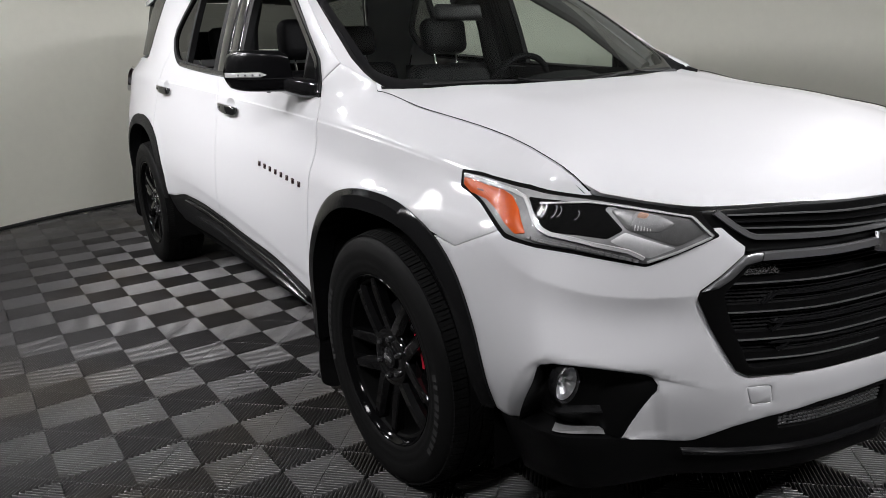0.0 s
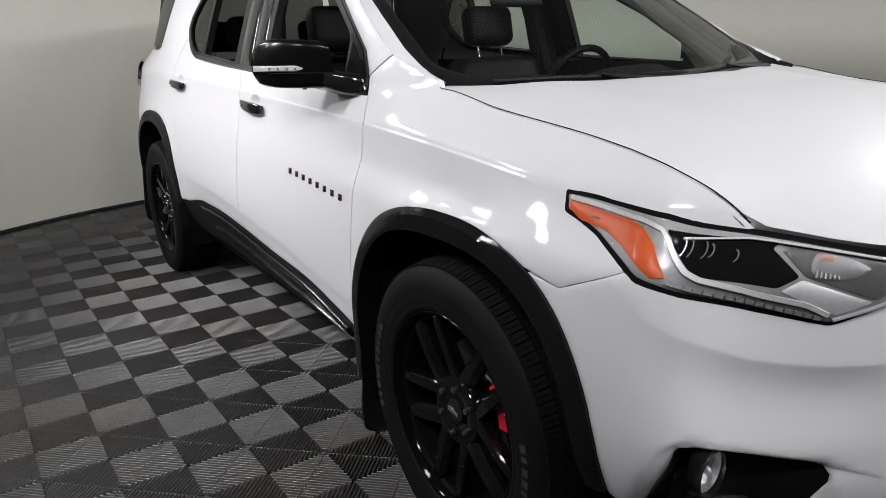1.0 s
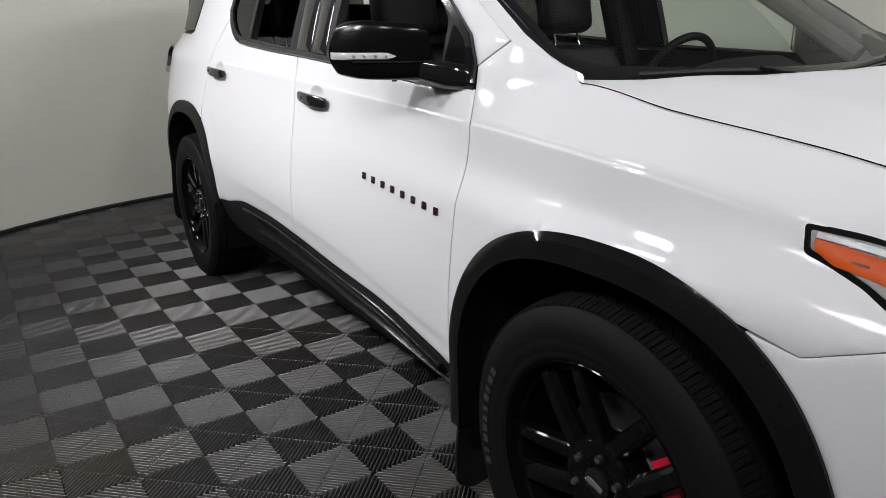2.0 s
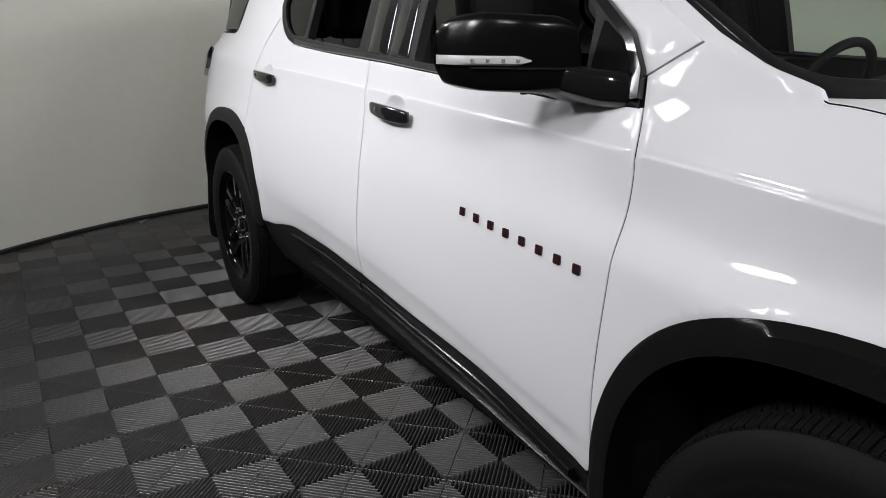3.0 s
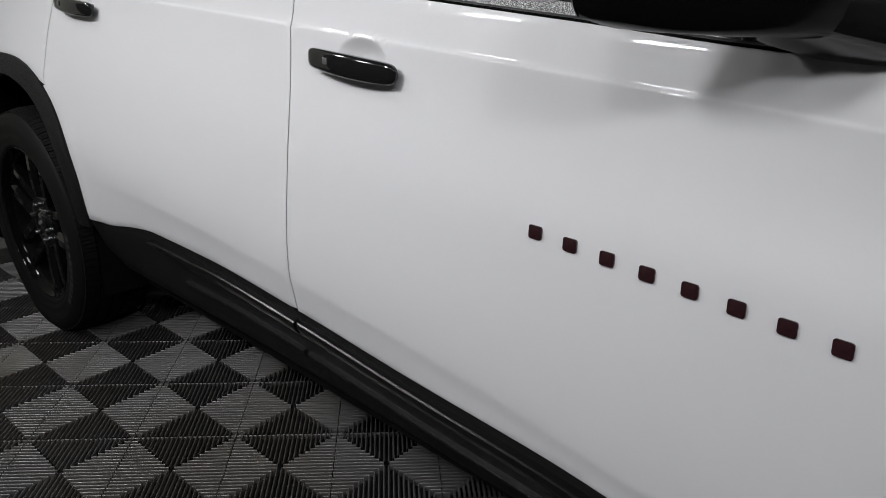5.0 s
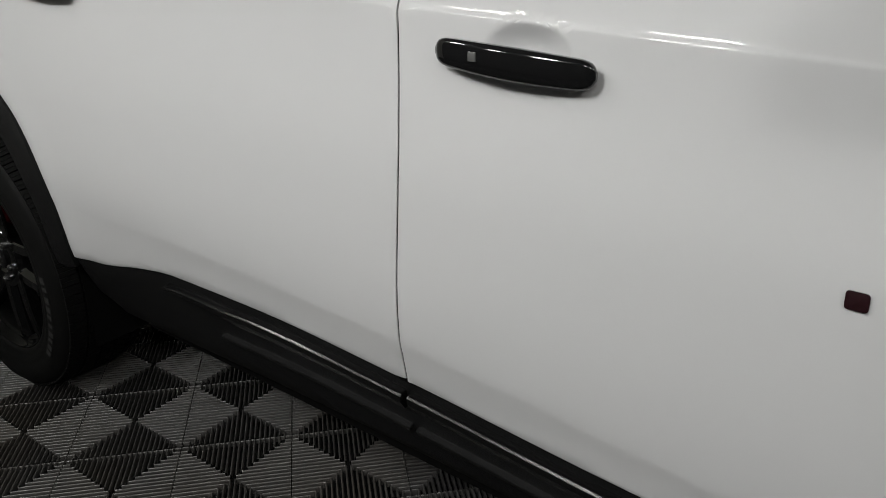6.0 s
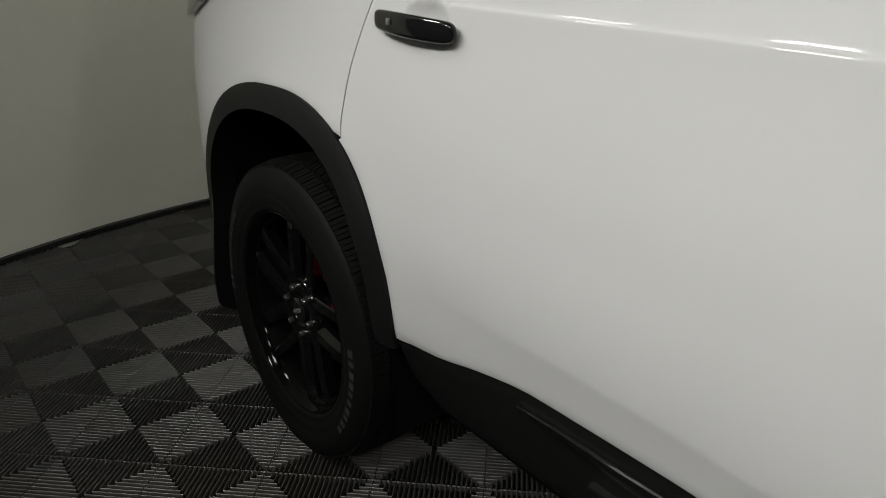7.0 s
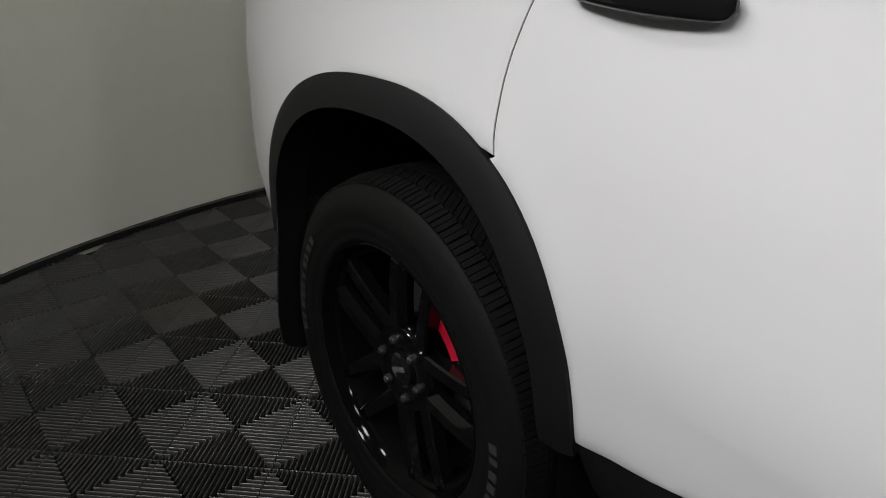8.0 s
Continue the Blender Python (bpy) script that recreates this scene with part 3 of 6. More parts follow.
def build_side(car, s):
    """Doors, fender, quarter panel, trims and glass of one side; s is 1 for the right side and -1 for the left."""
    P = lambda name, outline, m, parent=car, **k: panel(name, outline, skin, m, parent, flip=s, **k)
    # front door
    zs = [0.46 + (Z_TOP(0.545) - 0.46) * i / 24 for i in range(25)]
    o = [(SEAM_F(z) + GAP, z) for z in zs]
    o += [(y, Z_TOP(y) - 0.001) for y in [0.56 + (1.64 - 0.56) * i / 30 for i in range(31)]]
    o += [(SEAM_M(z) - GAP, z) for z in [Z_TOP(1.64) - 0.004 - (Z_TOP(1.64) - 0.54) * i / 24 for i in range(25)]]
    o += [(y, ROCKER(y)) for y in [1.595 - (1.595 - 0.52) * i / 30 for i in range(31)]]
    door = P("front_door", o, M_WHITE, h=0.016, extra=DISH_RINGS[0] + crease_line(0.56, 1.60) + fold_line(0.56, 1.58), band=(Z_CREASE, 0.045, 0.54, 1.62), label="white front door with a black handle")
    # rear door
    o = [(SEAM_M(z) + GAP, z) for z in [0.54 + (Z_TOP(1.65) - 0.544) * i / 24 for i in range(25)]]
    o += [(y, Z_TOP(y) - 0.001) for y in [1.66 + (2.26 - 1.66) * i / 24 for i in range(25)]]
    o += [(2.32, 1.231), (2.386, 1.245), (2.447, 1.272), (2.502, 1.312), (2.524, 1.340), (2.595, 1.285)]
    o += [(SEAM_Q(z) - GAP, z) for z in [1.235 - (1.235 - 0.874) * i / 18 for i in range(19)]]
    o += [p for p in span(rear_arch, 1, 0, 60) if 0.50 < p[1] < 0.872 and p[0] < 2.9][::-1]
    o += [(y, ROCKER(y)) for y in [2.575 - (2.575 - 1.62) * i / 24 for i in range(25)]]
    rdoor = P("rear_door", o, M_WHITE, h=0.016, extra=DISH_RINGS[1] + crease_line(1.66, 2.68) + fold_line(1.63, 2.52), band=(Z_CREASE, 0.045, 1.64, 2.7), label="white rear door with a black handle")
    # fender
    o = [p for p in span(front_arch, 0, 1, 60) if not (p[0] < 0 and p[1] < 0.838)]
    o += [(-0.385, 0.827), (-0.43, 0.845), (-0.55, 0.893), (-0.66, 0.915), (-0.768, 0.95)]
    o += [(y, Z_TOP(y) - 0.002) for y in [-0.758 + (0.245 + 0.758) * i / 60 for i in range(61)]]
    o += [(0.262, 1.188), (0.36, 1.222), (0.455, 1.25), (0.548, 1.192)]
    o += [(SEAM_F(z) - GAP, z) for z in [1.165 - (1.165 - 0.44) * i / 26 for i in range(27)]]
    P("fender", o, M_WHITE, h=0.018, extra=crease_line(-0.34, 0.50), band=(Z_CREASE, 0.045, -0.36, 0.52), label="white front fender over the wheel")
    # quarter panel and rear pillar
    o = [(SEAM_Q(z) + GAP, z) for z in [0.876 + (1.235 - 0.876) * i / 18 for i in range(19)]]
    o += [(2.598, 1.288), (2.527, 1.343), (2.549, 1.376), (2.535, 1.432), (2.473, 1.495), (2.384, 1.575), (2.318, 1.646), (2.60, 1.651), (2.605, 1.70)]
    o += [(2.92, 1.70), (3.02, 1.60), (3.16, 1.35), (3.215, 1.288), (3.30, 1.276), (3.86, 1.284), (3.98, 1.27), (4.08, 1.1), (4.10, 0.62), (4.08, 0.45), (3.60, 0.42), (3.558, 0.46)]
    o += [p for p in span(rear_arch, 0, 1, 60) if not (p[0] < 2.95 and p[1] < 0.874)]
    P("quarter_panel", o, M_WHITE, h=0.025, label="white rear quarter panel with the rear pillar")
    # windscreen pillar and roof rail
    lo = [(0.46, 1.252), (0.552, 1.194), (0.60, 1.262), (0.75, 1.362), (0.94, 1.492), (1.15, 1.585), (1.5, 1.648), (2.0, 1.665), (2.60, 1.655)]
    hi = [(2.60, 1.74), (2.0, 1.745), (1.4, 1.72), (1.1, 1.64), (0.84, 1.478), (0.63, 1.352), (0.53, 1.295)]
    P("windscreen_pillar", lo + hi, M_WHITE, label="white windscreen pillar and roof side")
    # window surround, glass and pillars
    dlo = [(0.545, 1.136), (0.552, 1.19), (0.60, 1.256), (0.75, 1.356), (0.94, 1.486), (1.15, 1.579), (1.5, 1.642), (2.0, 1.659), (2.30, 1.652), (2.38, 1.572), (2.47, 1.492), (2.532, 1.43), (2.546, 1.376), (2.50, 1.315), (2.445, 1.275), (2.385, 1.248), (2.32, 1.234)]
    dlo += [(y, Z_TOP(y) + 0.001) for y in [2.26 - (2.26 - 0.56) * i / 30 for i in range(31)]]
    holes = [rounded([(0.70, 1.168), (0.72, 1.30), (0.83, 1.395), (0.98, 1.487), (1.17, 1.57), (1.39, 1.61), (1.375, 1.196)], 0.012),
             rounded([(1.735, 1.222), (1.735, 1.633), (2.0, 1.64), (2.185, 1.635), (2.185, 1.252)], 0.012),
             rounded([(2.22, 1.256), (2.22, 1.634), (2.28, 1.63), (2.355, 1.555), (2.44, 1.482), (2.496, 1.425), (2.506, 1.38), (2.465, 1.328), (2.41, 1.29), (2.35, 1.266)], 0.012)]
    P("window_surround", dlo, M_TRIM, holes=holes, lift=0.003, depth=0.03, label="black window surround, its door windows rolled down" if s == 1 else "black window surround with pillars")
    # the right side's door windows are rolled down
    for name, hole, m in (("front_window", holes[0], M_GLASS), ("rear_window", holes[1], M_TINT), ("fixed_window", holes[2], M_PRIVACY)):
        if s == 1 and name != "fixed_window":
            continue
        g = P(name, hole, m, lift=-0.008, depth=0.004, h=0.05, round_edge=0)
        g.visible_shadow = False
    # raised belt strip and gloss pillar covers
    bm = ribbon(bmesh.new(), skin, [(y, Z_TOP(y) + 0.012) for y in [0.62 + (2.30 - 0.62) * i / 44 for i in range(45)]], 0.020, 0.0, 0.010, s)
    part("belt_strip", bm, M_SATIN, car, "satin black strip under the windows")
    for y0, y1 in ((1.405, 1.515), (1.53, 1.66)):
        c = [(y0, 1.200), (y0 + 0.04, 1.62), (y1 + 0.02, 1.628), (y1, 1.208)]
        P("pillar_cover", rounded(c, 0.006), M_GLOSS, lift=0.006, depth=0.01, h=0.06)
    bm = ribbon(bmesh.new(), skin, [(0.553, 1.15), (0.562, 1.195), (0.61, 1.258), (0.75, 1.35), (0.95, 1.48), (1.16, 1.571), (1.5, 1.634)], 0.022, 0.0, 0.014, s)
    part("window_moulding", bm, M_GLOSS, car, "gloss black moulding")
    # sail panel at the mirror's foot
    P("mirror_sail", rounded([(0.575, 1.148), (0.60, 1.235), (0.69, 1.29), (0.69, 1.165)], 0.01), M_VOID, lift=0.007, depth=0.015)
    # quarter glass behind the pillar
    q = P("quarter_window", rounded([(3.235, 1.296), (3.18, 1.37), (3.05, 1.60), (2.98, 1.69), (3.80, 1.67), (3.90, 1.30)], 0.02), M_PRIVACY, lift=-0.002, depth=0.02)
    # rocker: a recessed band under the door, a satin ledge with a crisp upper edge, a thin lip at its foot
    lo = [(0.505, 0.315), (1.2, 0.33), (2.0, 0.35), (2.5, 0.35), (2.56, 0.40), (2.583, 0.50)]
    hi = [(y, ROCKER(y) - 0.003) for y in [2.57 - (2.57 - 0.53) * i / 40 for i in range(41)]] + [(0.505, 0.44)]
    P("rocker_panel", lo + hi, M_TRIM, lift=-0.006, depth=0.05, label="black plastic rocker panel under the doors")
    for y0, y1, owner in ((0.56, 1.592, door), (1.606, 2.24, rdoor)):
        ys = [y0 + (y1 - y0) * i / 30 for i in range(31)]
        drop = lambda y: 0.040 + (0.003 if y > 1.6 else 0.0) - 0.012 * max(0.0, (y - 2.05) / 0.2)
        taper = lambda y: 1 - 0.75 * max(0.0, (y - 1.95) / 0.3) ** 1.5
        bm = bmesh.new()
        rows = []
        for y in ys:
            z, w = ROCKER(y) - drop(y), taper(y)
            row = [skin(y, z + 0.016 * w, -0.012), skin(y, z + 0.0155 * w, 0.008), skin(y, z + 0.0135 * w, 0.0115), skin(y, z + 0.002 * w, 0.013), skin(y, z - 0.018 * w, 0.006), skin(y, z - 0.020 * w, -0.012)]
            rows.append([Vector((s * q.x, q.y, q.z)) for q in row])
        vs = grid(bm, rows, closed_u=True)
        cap(bm, vs[0])
        cap(bm, vs[-1])
        part("rocker_rail", bm, M_RAIL, owner, "satin black ledge along the door's foot", angle=25)
        bm = ribbon(bmesh.new(), skin, [(y, ROCKER(y) - 0.112) for y in ys if y < 2.1], 0.009, -0.014, 0.006, s)
        part("rocker_strip", bm, M_SATIN, owner, "black lip along the door's foot")
    # wheel arch mouldings
    for f, w, m, name in ((front_arch, 0.052, M_ARCH, "front_arch_moulding"), (rear_arch, 0.062, M_TRIM, "rear_arch_moulding")):
        bm = bmesh.new()
        rows = []
        ts = [0.0 + i / 56 for i in range(57)]
        for t in ts:
            a, c = f(t, g=0.0), f(t, g=-w)
            mid = f(t, g=-w * 0.35)
            row = [skin(*a, -0.006), skin(*a, 0.006), skin(*mid, 0.014), skin(*c, 0.014)]
            q = skin(*c, 0.0)
            row += [Vector((q.x + 0.02, q.y, q.z)), Vector((q.x + 0.06, q.y, q.z))]
            rows.append([Vector((s * v.x, v.y, v.z)) for v in row])
        low = [[Vector((v.x, v.y, z)) for v in rows[0]] for z in (0.30,)] if f is front_arch else []
        grid(bm, low + rows)
        part(name, bm, m, car, "black plastic wheel arch moulding")
        # liner inside the arch
        bm = bmesh.new()
        rows = []
        for t in ts:
            c = f(t, g=-w + 0.004)
            x = -skin(*c, 0.0).x
            rows.append([(-s * (x - 0.03), c[0], c[1]), (-s * 0.80, c[0], c[1] - 0.005), (-s * 0.56, c[0], c[1] - 0.01), (-s * 0.55, c[0] * 0.5 + f(0.5)[0] * 0.5, 0.42)])
        foot = lambda r: [(v[0], v[1], 0.22) for v in r]
        grid(bm, [foot(rows[0])] + rows + [foot(rows[-1])])
        part("wheel_liner", bm, M_VOID, car)
    # mud flaps
    for y, x0, x1, z0, z1 in ((0.452, 0.80, 0.945, 0.085, 0.52), (3.49, 0.78, 0.963, 0.185, 0.61)):
        o2 = rounded([(x0, z0 + 0.02), (x0, z1), (x1 - 0.022, z1), (x1 - 0.002, z0 + 0.12), (x1 - 0.008, z0 + 0.03), (x1 - 0.06, z0)], 0.02)
        bm = bmesh.new()
        f0 = [bm.verts.new((-s * a, y + 0.05 * (z1 - b), b)) for a, b in o2]
        f1 = [bm.verts.new((-s * a, y + 0.05 * (z1 - b) + 0.008, b)) for a, b in o2]
        cap(bm, f0)
        cap(bm, f1)
        for i in range(len(f0)):
            j = (i + 1) % len(f0)
            bm.faces.new([f0[i], f0[j], f1[j], f1[i]])
        part("mud_flap", bm, M_SATIN, car, "black moulded mud flap")
    # near-black strips just under the panel gaps, standing in for the shade inside them
    for f, z0, z1 in ((SEAM_F, 0.44, 1.13), (SEAM_M, 0.53, 1.19), (SEAM_Q, 0.88, 1.24)):
        bm = bmesh.new()
        rows = [[skin(f(z) + d, z, -0.0035) for d in (-0.02, 0.02)] for z in [z0 + (z1 - z0) * i / 20 for i in range(21)]]
        grid(bm, [[Vector((s * v.x, v.y, v.z)) for v in r] for r in rows])
        part("door_seam_shade", bm, M_VOID, car)
    # the same stand-in for shade under the hood's gap
    bm = bmesh.new()
    line = [skin0(p, Z_TOP(p)) for p in [0.24 - (0.24 + 0.74) * i / 60 for i in range(61)]]
    grid(bm, [[Vector((s * (q.x - 0.006), q.y, q.z - 0.012)), Vector((s * (q.x + 0.02), q.y, q.z - 0.007))] for q in line])
    part("hood_seam_shade", bm, M_VOID, car)
    q = line[0]
    curl = [q + Vector((0.030, 0.036, 0.024)), q + Vector((0.016, 0.034, 0.016)), q + Vector((0.007, 0.026, 0.009)), q + Vector((0.002, 0.013, 0.004))]
    # black bar laid along the seam to draw the gap's shade as a line
    bm = bmesh.new()
    tube(bm, [Vector((s * (p.x + 0.0012), p.y, p.z + 0.0005)) for p in curl + line], 0.0012, 6)
    part("hood_gap_line", bm, M_VOID, car, "thin black bar standing in for the dark gap round the hood")
    # handles
    for parent, (cy, cz) in ((door, (1.441, 1.056)), (rdoor, (2.579, 1.104))):
        build_handle(parent, cy, cz, s)
    # badge on the front door: eight plain dark blocks
    for i in range(8):
        yc = 1.012 - i * (1.012 - 0.594) / 7
        zc = 0.863 - i * 0.0245 / 7
        wd, ht = 0.023, 0.0098
        c = [(yc + wd / 2 * 0.9, zc - ht), (yc + wd / 2 * 1.05, zc + ht), (yc - wd / 2 * 0.9, zc + ht), (yc - wd / 2 * 1.05, zc - ht)]
        P("badge_block", rounded(c, 0.004, 3), M_BADGE, parent=door, lift=0.004, depth=0.0065, h=0.05, round_edge=0.001)


M_BADGE = mat("badge_black", (0.02, 0.006, 0.008), rough=0.2, coat=0.5)


def build_handle(parent, cy, cz, s):
    """A pull handle: a bowed bar on two feet."""
    bm = bmesh.new()
    n, L = 26, 0.230
    rows = []
    for i in range(n + 1):
        t = 0.5 - 0.5 * math.cos(math.pi * i / n)
        y = cy + (t - 0.5) * L
        e = max(0.12, 1 - abs(2 * t - 1) ** 18) ** 0.5 * (0.86 + 0.14 * math.sin(math.pi * t))
        bow = 0.016 + 0.012 * math.sin(math.pi * t)
        hz, hx = 0.0205 * e, 0.010 * e
        z = cz + (t - 0.5) * 0.012
        base = -(skin(cy - L / 2, cz).x * (1 - t) + skin(cy + L / 2, cz).x * t)
        row = []
        for k in range(14):
            a = 2 * math.pi * k / 14
            ca, sa = math.cos(a), math.sin(a)
            row.append((-s * (base + bow + hx * math.copysign(abs(ca) ** 0.6, ca)), y, z + hz * math.copysign(abs(sa) ** 0.6, sa)))
        rows.append(row)
    vs = grid(bm, rows, closed_u=True)
    cap(bm, vs[0])
    cap(bm, vs[-1])
    for t in (0.16, 0.82):
        y = cy + (t - 0.5) * L
        base = -skin(y, cz).x
        box(bm, -s * (base - 0.002), -s * (base + 0.018), y - 0.011, y + 0.011, cz - 0.010, cz + 0.008, 0.003)
    part("door_handle", bm, M_GLOSS, parent, "gloss black door handle")
    bm = bmesh.new()
    y = cy + 0.20 * L
    x = -skin(y, cz).x + 0.0385
    box(bm, -s * (x - 0.003), -s * (x + 0.0012), y - 0.006, y + 0.006, cz - 0.001, cz + 0.011, 0.001)
    part("lock_button", bm, M_SILVER, parent, "small grey sensor button")


def build_mirror(car, s):
    """Door mirror: swept housing, foot, indicator strip, glass."""
    front = Curve((0.0, 0.648), (0.42, 0.693), (0.8, 0.765), (0.95, 0.815), (1.0, 0.86))
    n = 22

    def ring(t, shrink=1.0):
        x = 0.878 + 0.164 * t
        y0, y1 = front(t), 0.80 + 0.105 * t
        z0, z1 = 1.159 - 0.004 * (1 - t) + 0.004 * max(0, t - 0.8) / 0.2, 1.296 + 0.010 * t - 0.014 * max(0.0, (t - 0.72) / 0.28) ** 2
        e = 1.0 if 0.1 < t < 0.86 else (0.90 + t if t <= 0.1 else 1 - 0.09 * ((t - 0.86) / 0.14) ** 2)
        zc, hz, yc, hy = (z0 + z1) / 2, (z1 - z0) / 2 * e * shrink, (y0 + y1) / 2, (y1 - y0) / 2 * shrink
        out = []
        for k in range(32):
            a = 2 * math.pi * k / 32
            ca, sa = math.cos(a), math.sin(a)
            z = zc + hz * math.copysign(abs(sa) ** 0.36, sa)
            # the housing narrows upwards, and at its outer end downwards too
            up, down = max(0.0, (z - 1.218) / 0.085), max(0.0, (1.212 - z) / 0.055)
            g = min(1.0, max(0.0, (t - 0.3) / 0.6))
            k = 1 - 0.24 * up - 0.30 * g * down
            out.append((-s * (0.955 + (x - 0.955) * k), yc + hy * math.copysign(abs(ca) ** (0.45 if ca < 0 else 0.3), ca), z))
        return out
    bm = bmesh.new()
    vs = grid(bm, [ring(i / n) for i in range(n + 1)] + [ring(1.015, 0.8)], closed_u=True)
    cap(bm, vs[0])
    cap(bm, vs[-1])
    m = part("door_mirror", bm, M_HOUSING, car, "gloss black door mirror with a clear indicator strip")
    # foot between the sail and the housing
    bm = bmesh.new()
    rows = []
    for x, y0, y1, z0, z1 in ((0.80, 0.565, 0.735, 1.128, 1.205), (0.835, 0.568, 0.745, 1.130, 1.204), (0.865, 0.60, 0.77, 1.140, 1.206), (0.90, 0.655, 0.80, 1.158, 1.212), (0.92, 0.69, 0.80, 1.163, 1.212)):
        row = []
        for k in range(20):
            a = 2 * math.pi * k / 20
            ca, sa = math.cos(a), math.sin(a)
            row.append((-s * x, (y0 + y1) / 2 + (y1 - y0) / 2 * math.copysign(abs(ca) ** 0.6, ca), (z0 + z1) / 2 + (z1 - z0) / 2 * math.copysign(abs(sa) ** 0.6, sa)))
        rows.append(row)
    vs = grid(bm, rows, closed_u=True)
    cap(bm, vs[0])
    cap(bm, vs[-1])
    part("mirror_foot", bm, M_GLOSS, m)
    bm = bmesh.new()
    rows = []
    for i in range(19):
        t = 0.47 + 0.545 * i / 18
        x = 0.878 + 0.164 * min(t, 1.0) + (0.002 if t > 0.9 else 0)
        y = front(min(t, 1.0)) - 0.003 + (0.02 * max(0, t - 1.0) / 0.015)
        h = 0.0088 * min(1.0, 0.25 + (t - 0.47) * 9)
        rows.append([(-s * x, y + 0.004, 1.2165 - h), (-s * (x + 0.001), y - 0.002, 1.2165 - h * 0.6), (-s * (x + 0.001), y - 0.002, 1.2165 + h * 0.6), (-s * x, y + 0.004, 1.2165 + h), (-s * (x - 0.004), y + 0.02, 1.2165 + h), (-s * (x - 0.004), y + 0.02, 1.2165 - h)])
    vs = grid(bm, rows, closed_u=True)
    cap(bm, vs[0])
    cap(bm, vs[-1])
    strip = part("indicator_strip", bm, M_LENSWHITE, m, "clear white indicator strip")
    for t in (0.57, 0.68, 0.79, 0.89):
        bm = bmesh.new()
        x, y = 0.878 + 0.164 * t, front(t) - 0.0055
        box(bm, -s * (x - 0.006), -s * (x + 0.006), y - 0.0006, y + 0.003, 1.2130, 1.2195, 0.0004)
        part("strip_window", bm, M_SILVER, strip)
    bm = bmesh.new()
    ribbon(bm, lambda u, v, l=0.0: Vector((-s * u, front((u - 0.878) / 0.164) - 0.001 - l, v)), [(0.885 + 0.140 * i / 12, 1.203) for i in range(13)], 0.004, -0.004, 0.003)
    part("housing_joint", bm, M_SATIN, m)
    bm = bmesh.new()
    box(bm, -s * 0.90, -s * 1.005, -0.003, 0.003, -0.05, 0.045, 0.0, pose(0, 0, 0))
    for v in bm.verts:
        v.co = Vector((v.co.x, v.co.y + 0.812 + 0.105 * (abs(v.co.x) - 0.878) / 0.164, v.co.z + 1.228))
    part("mirror_glass", bm, M_CHROME, m)
    bm = bmesh.new()
    tube(bm, [(-s * 0.935, 0.745, 1.166), (-s * 0.935, 0.745, 1.153)], [0.009, 0.007], 12)
    part("puddle_lamp", bm, M_TRIM, m)


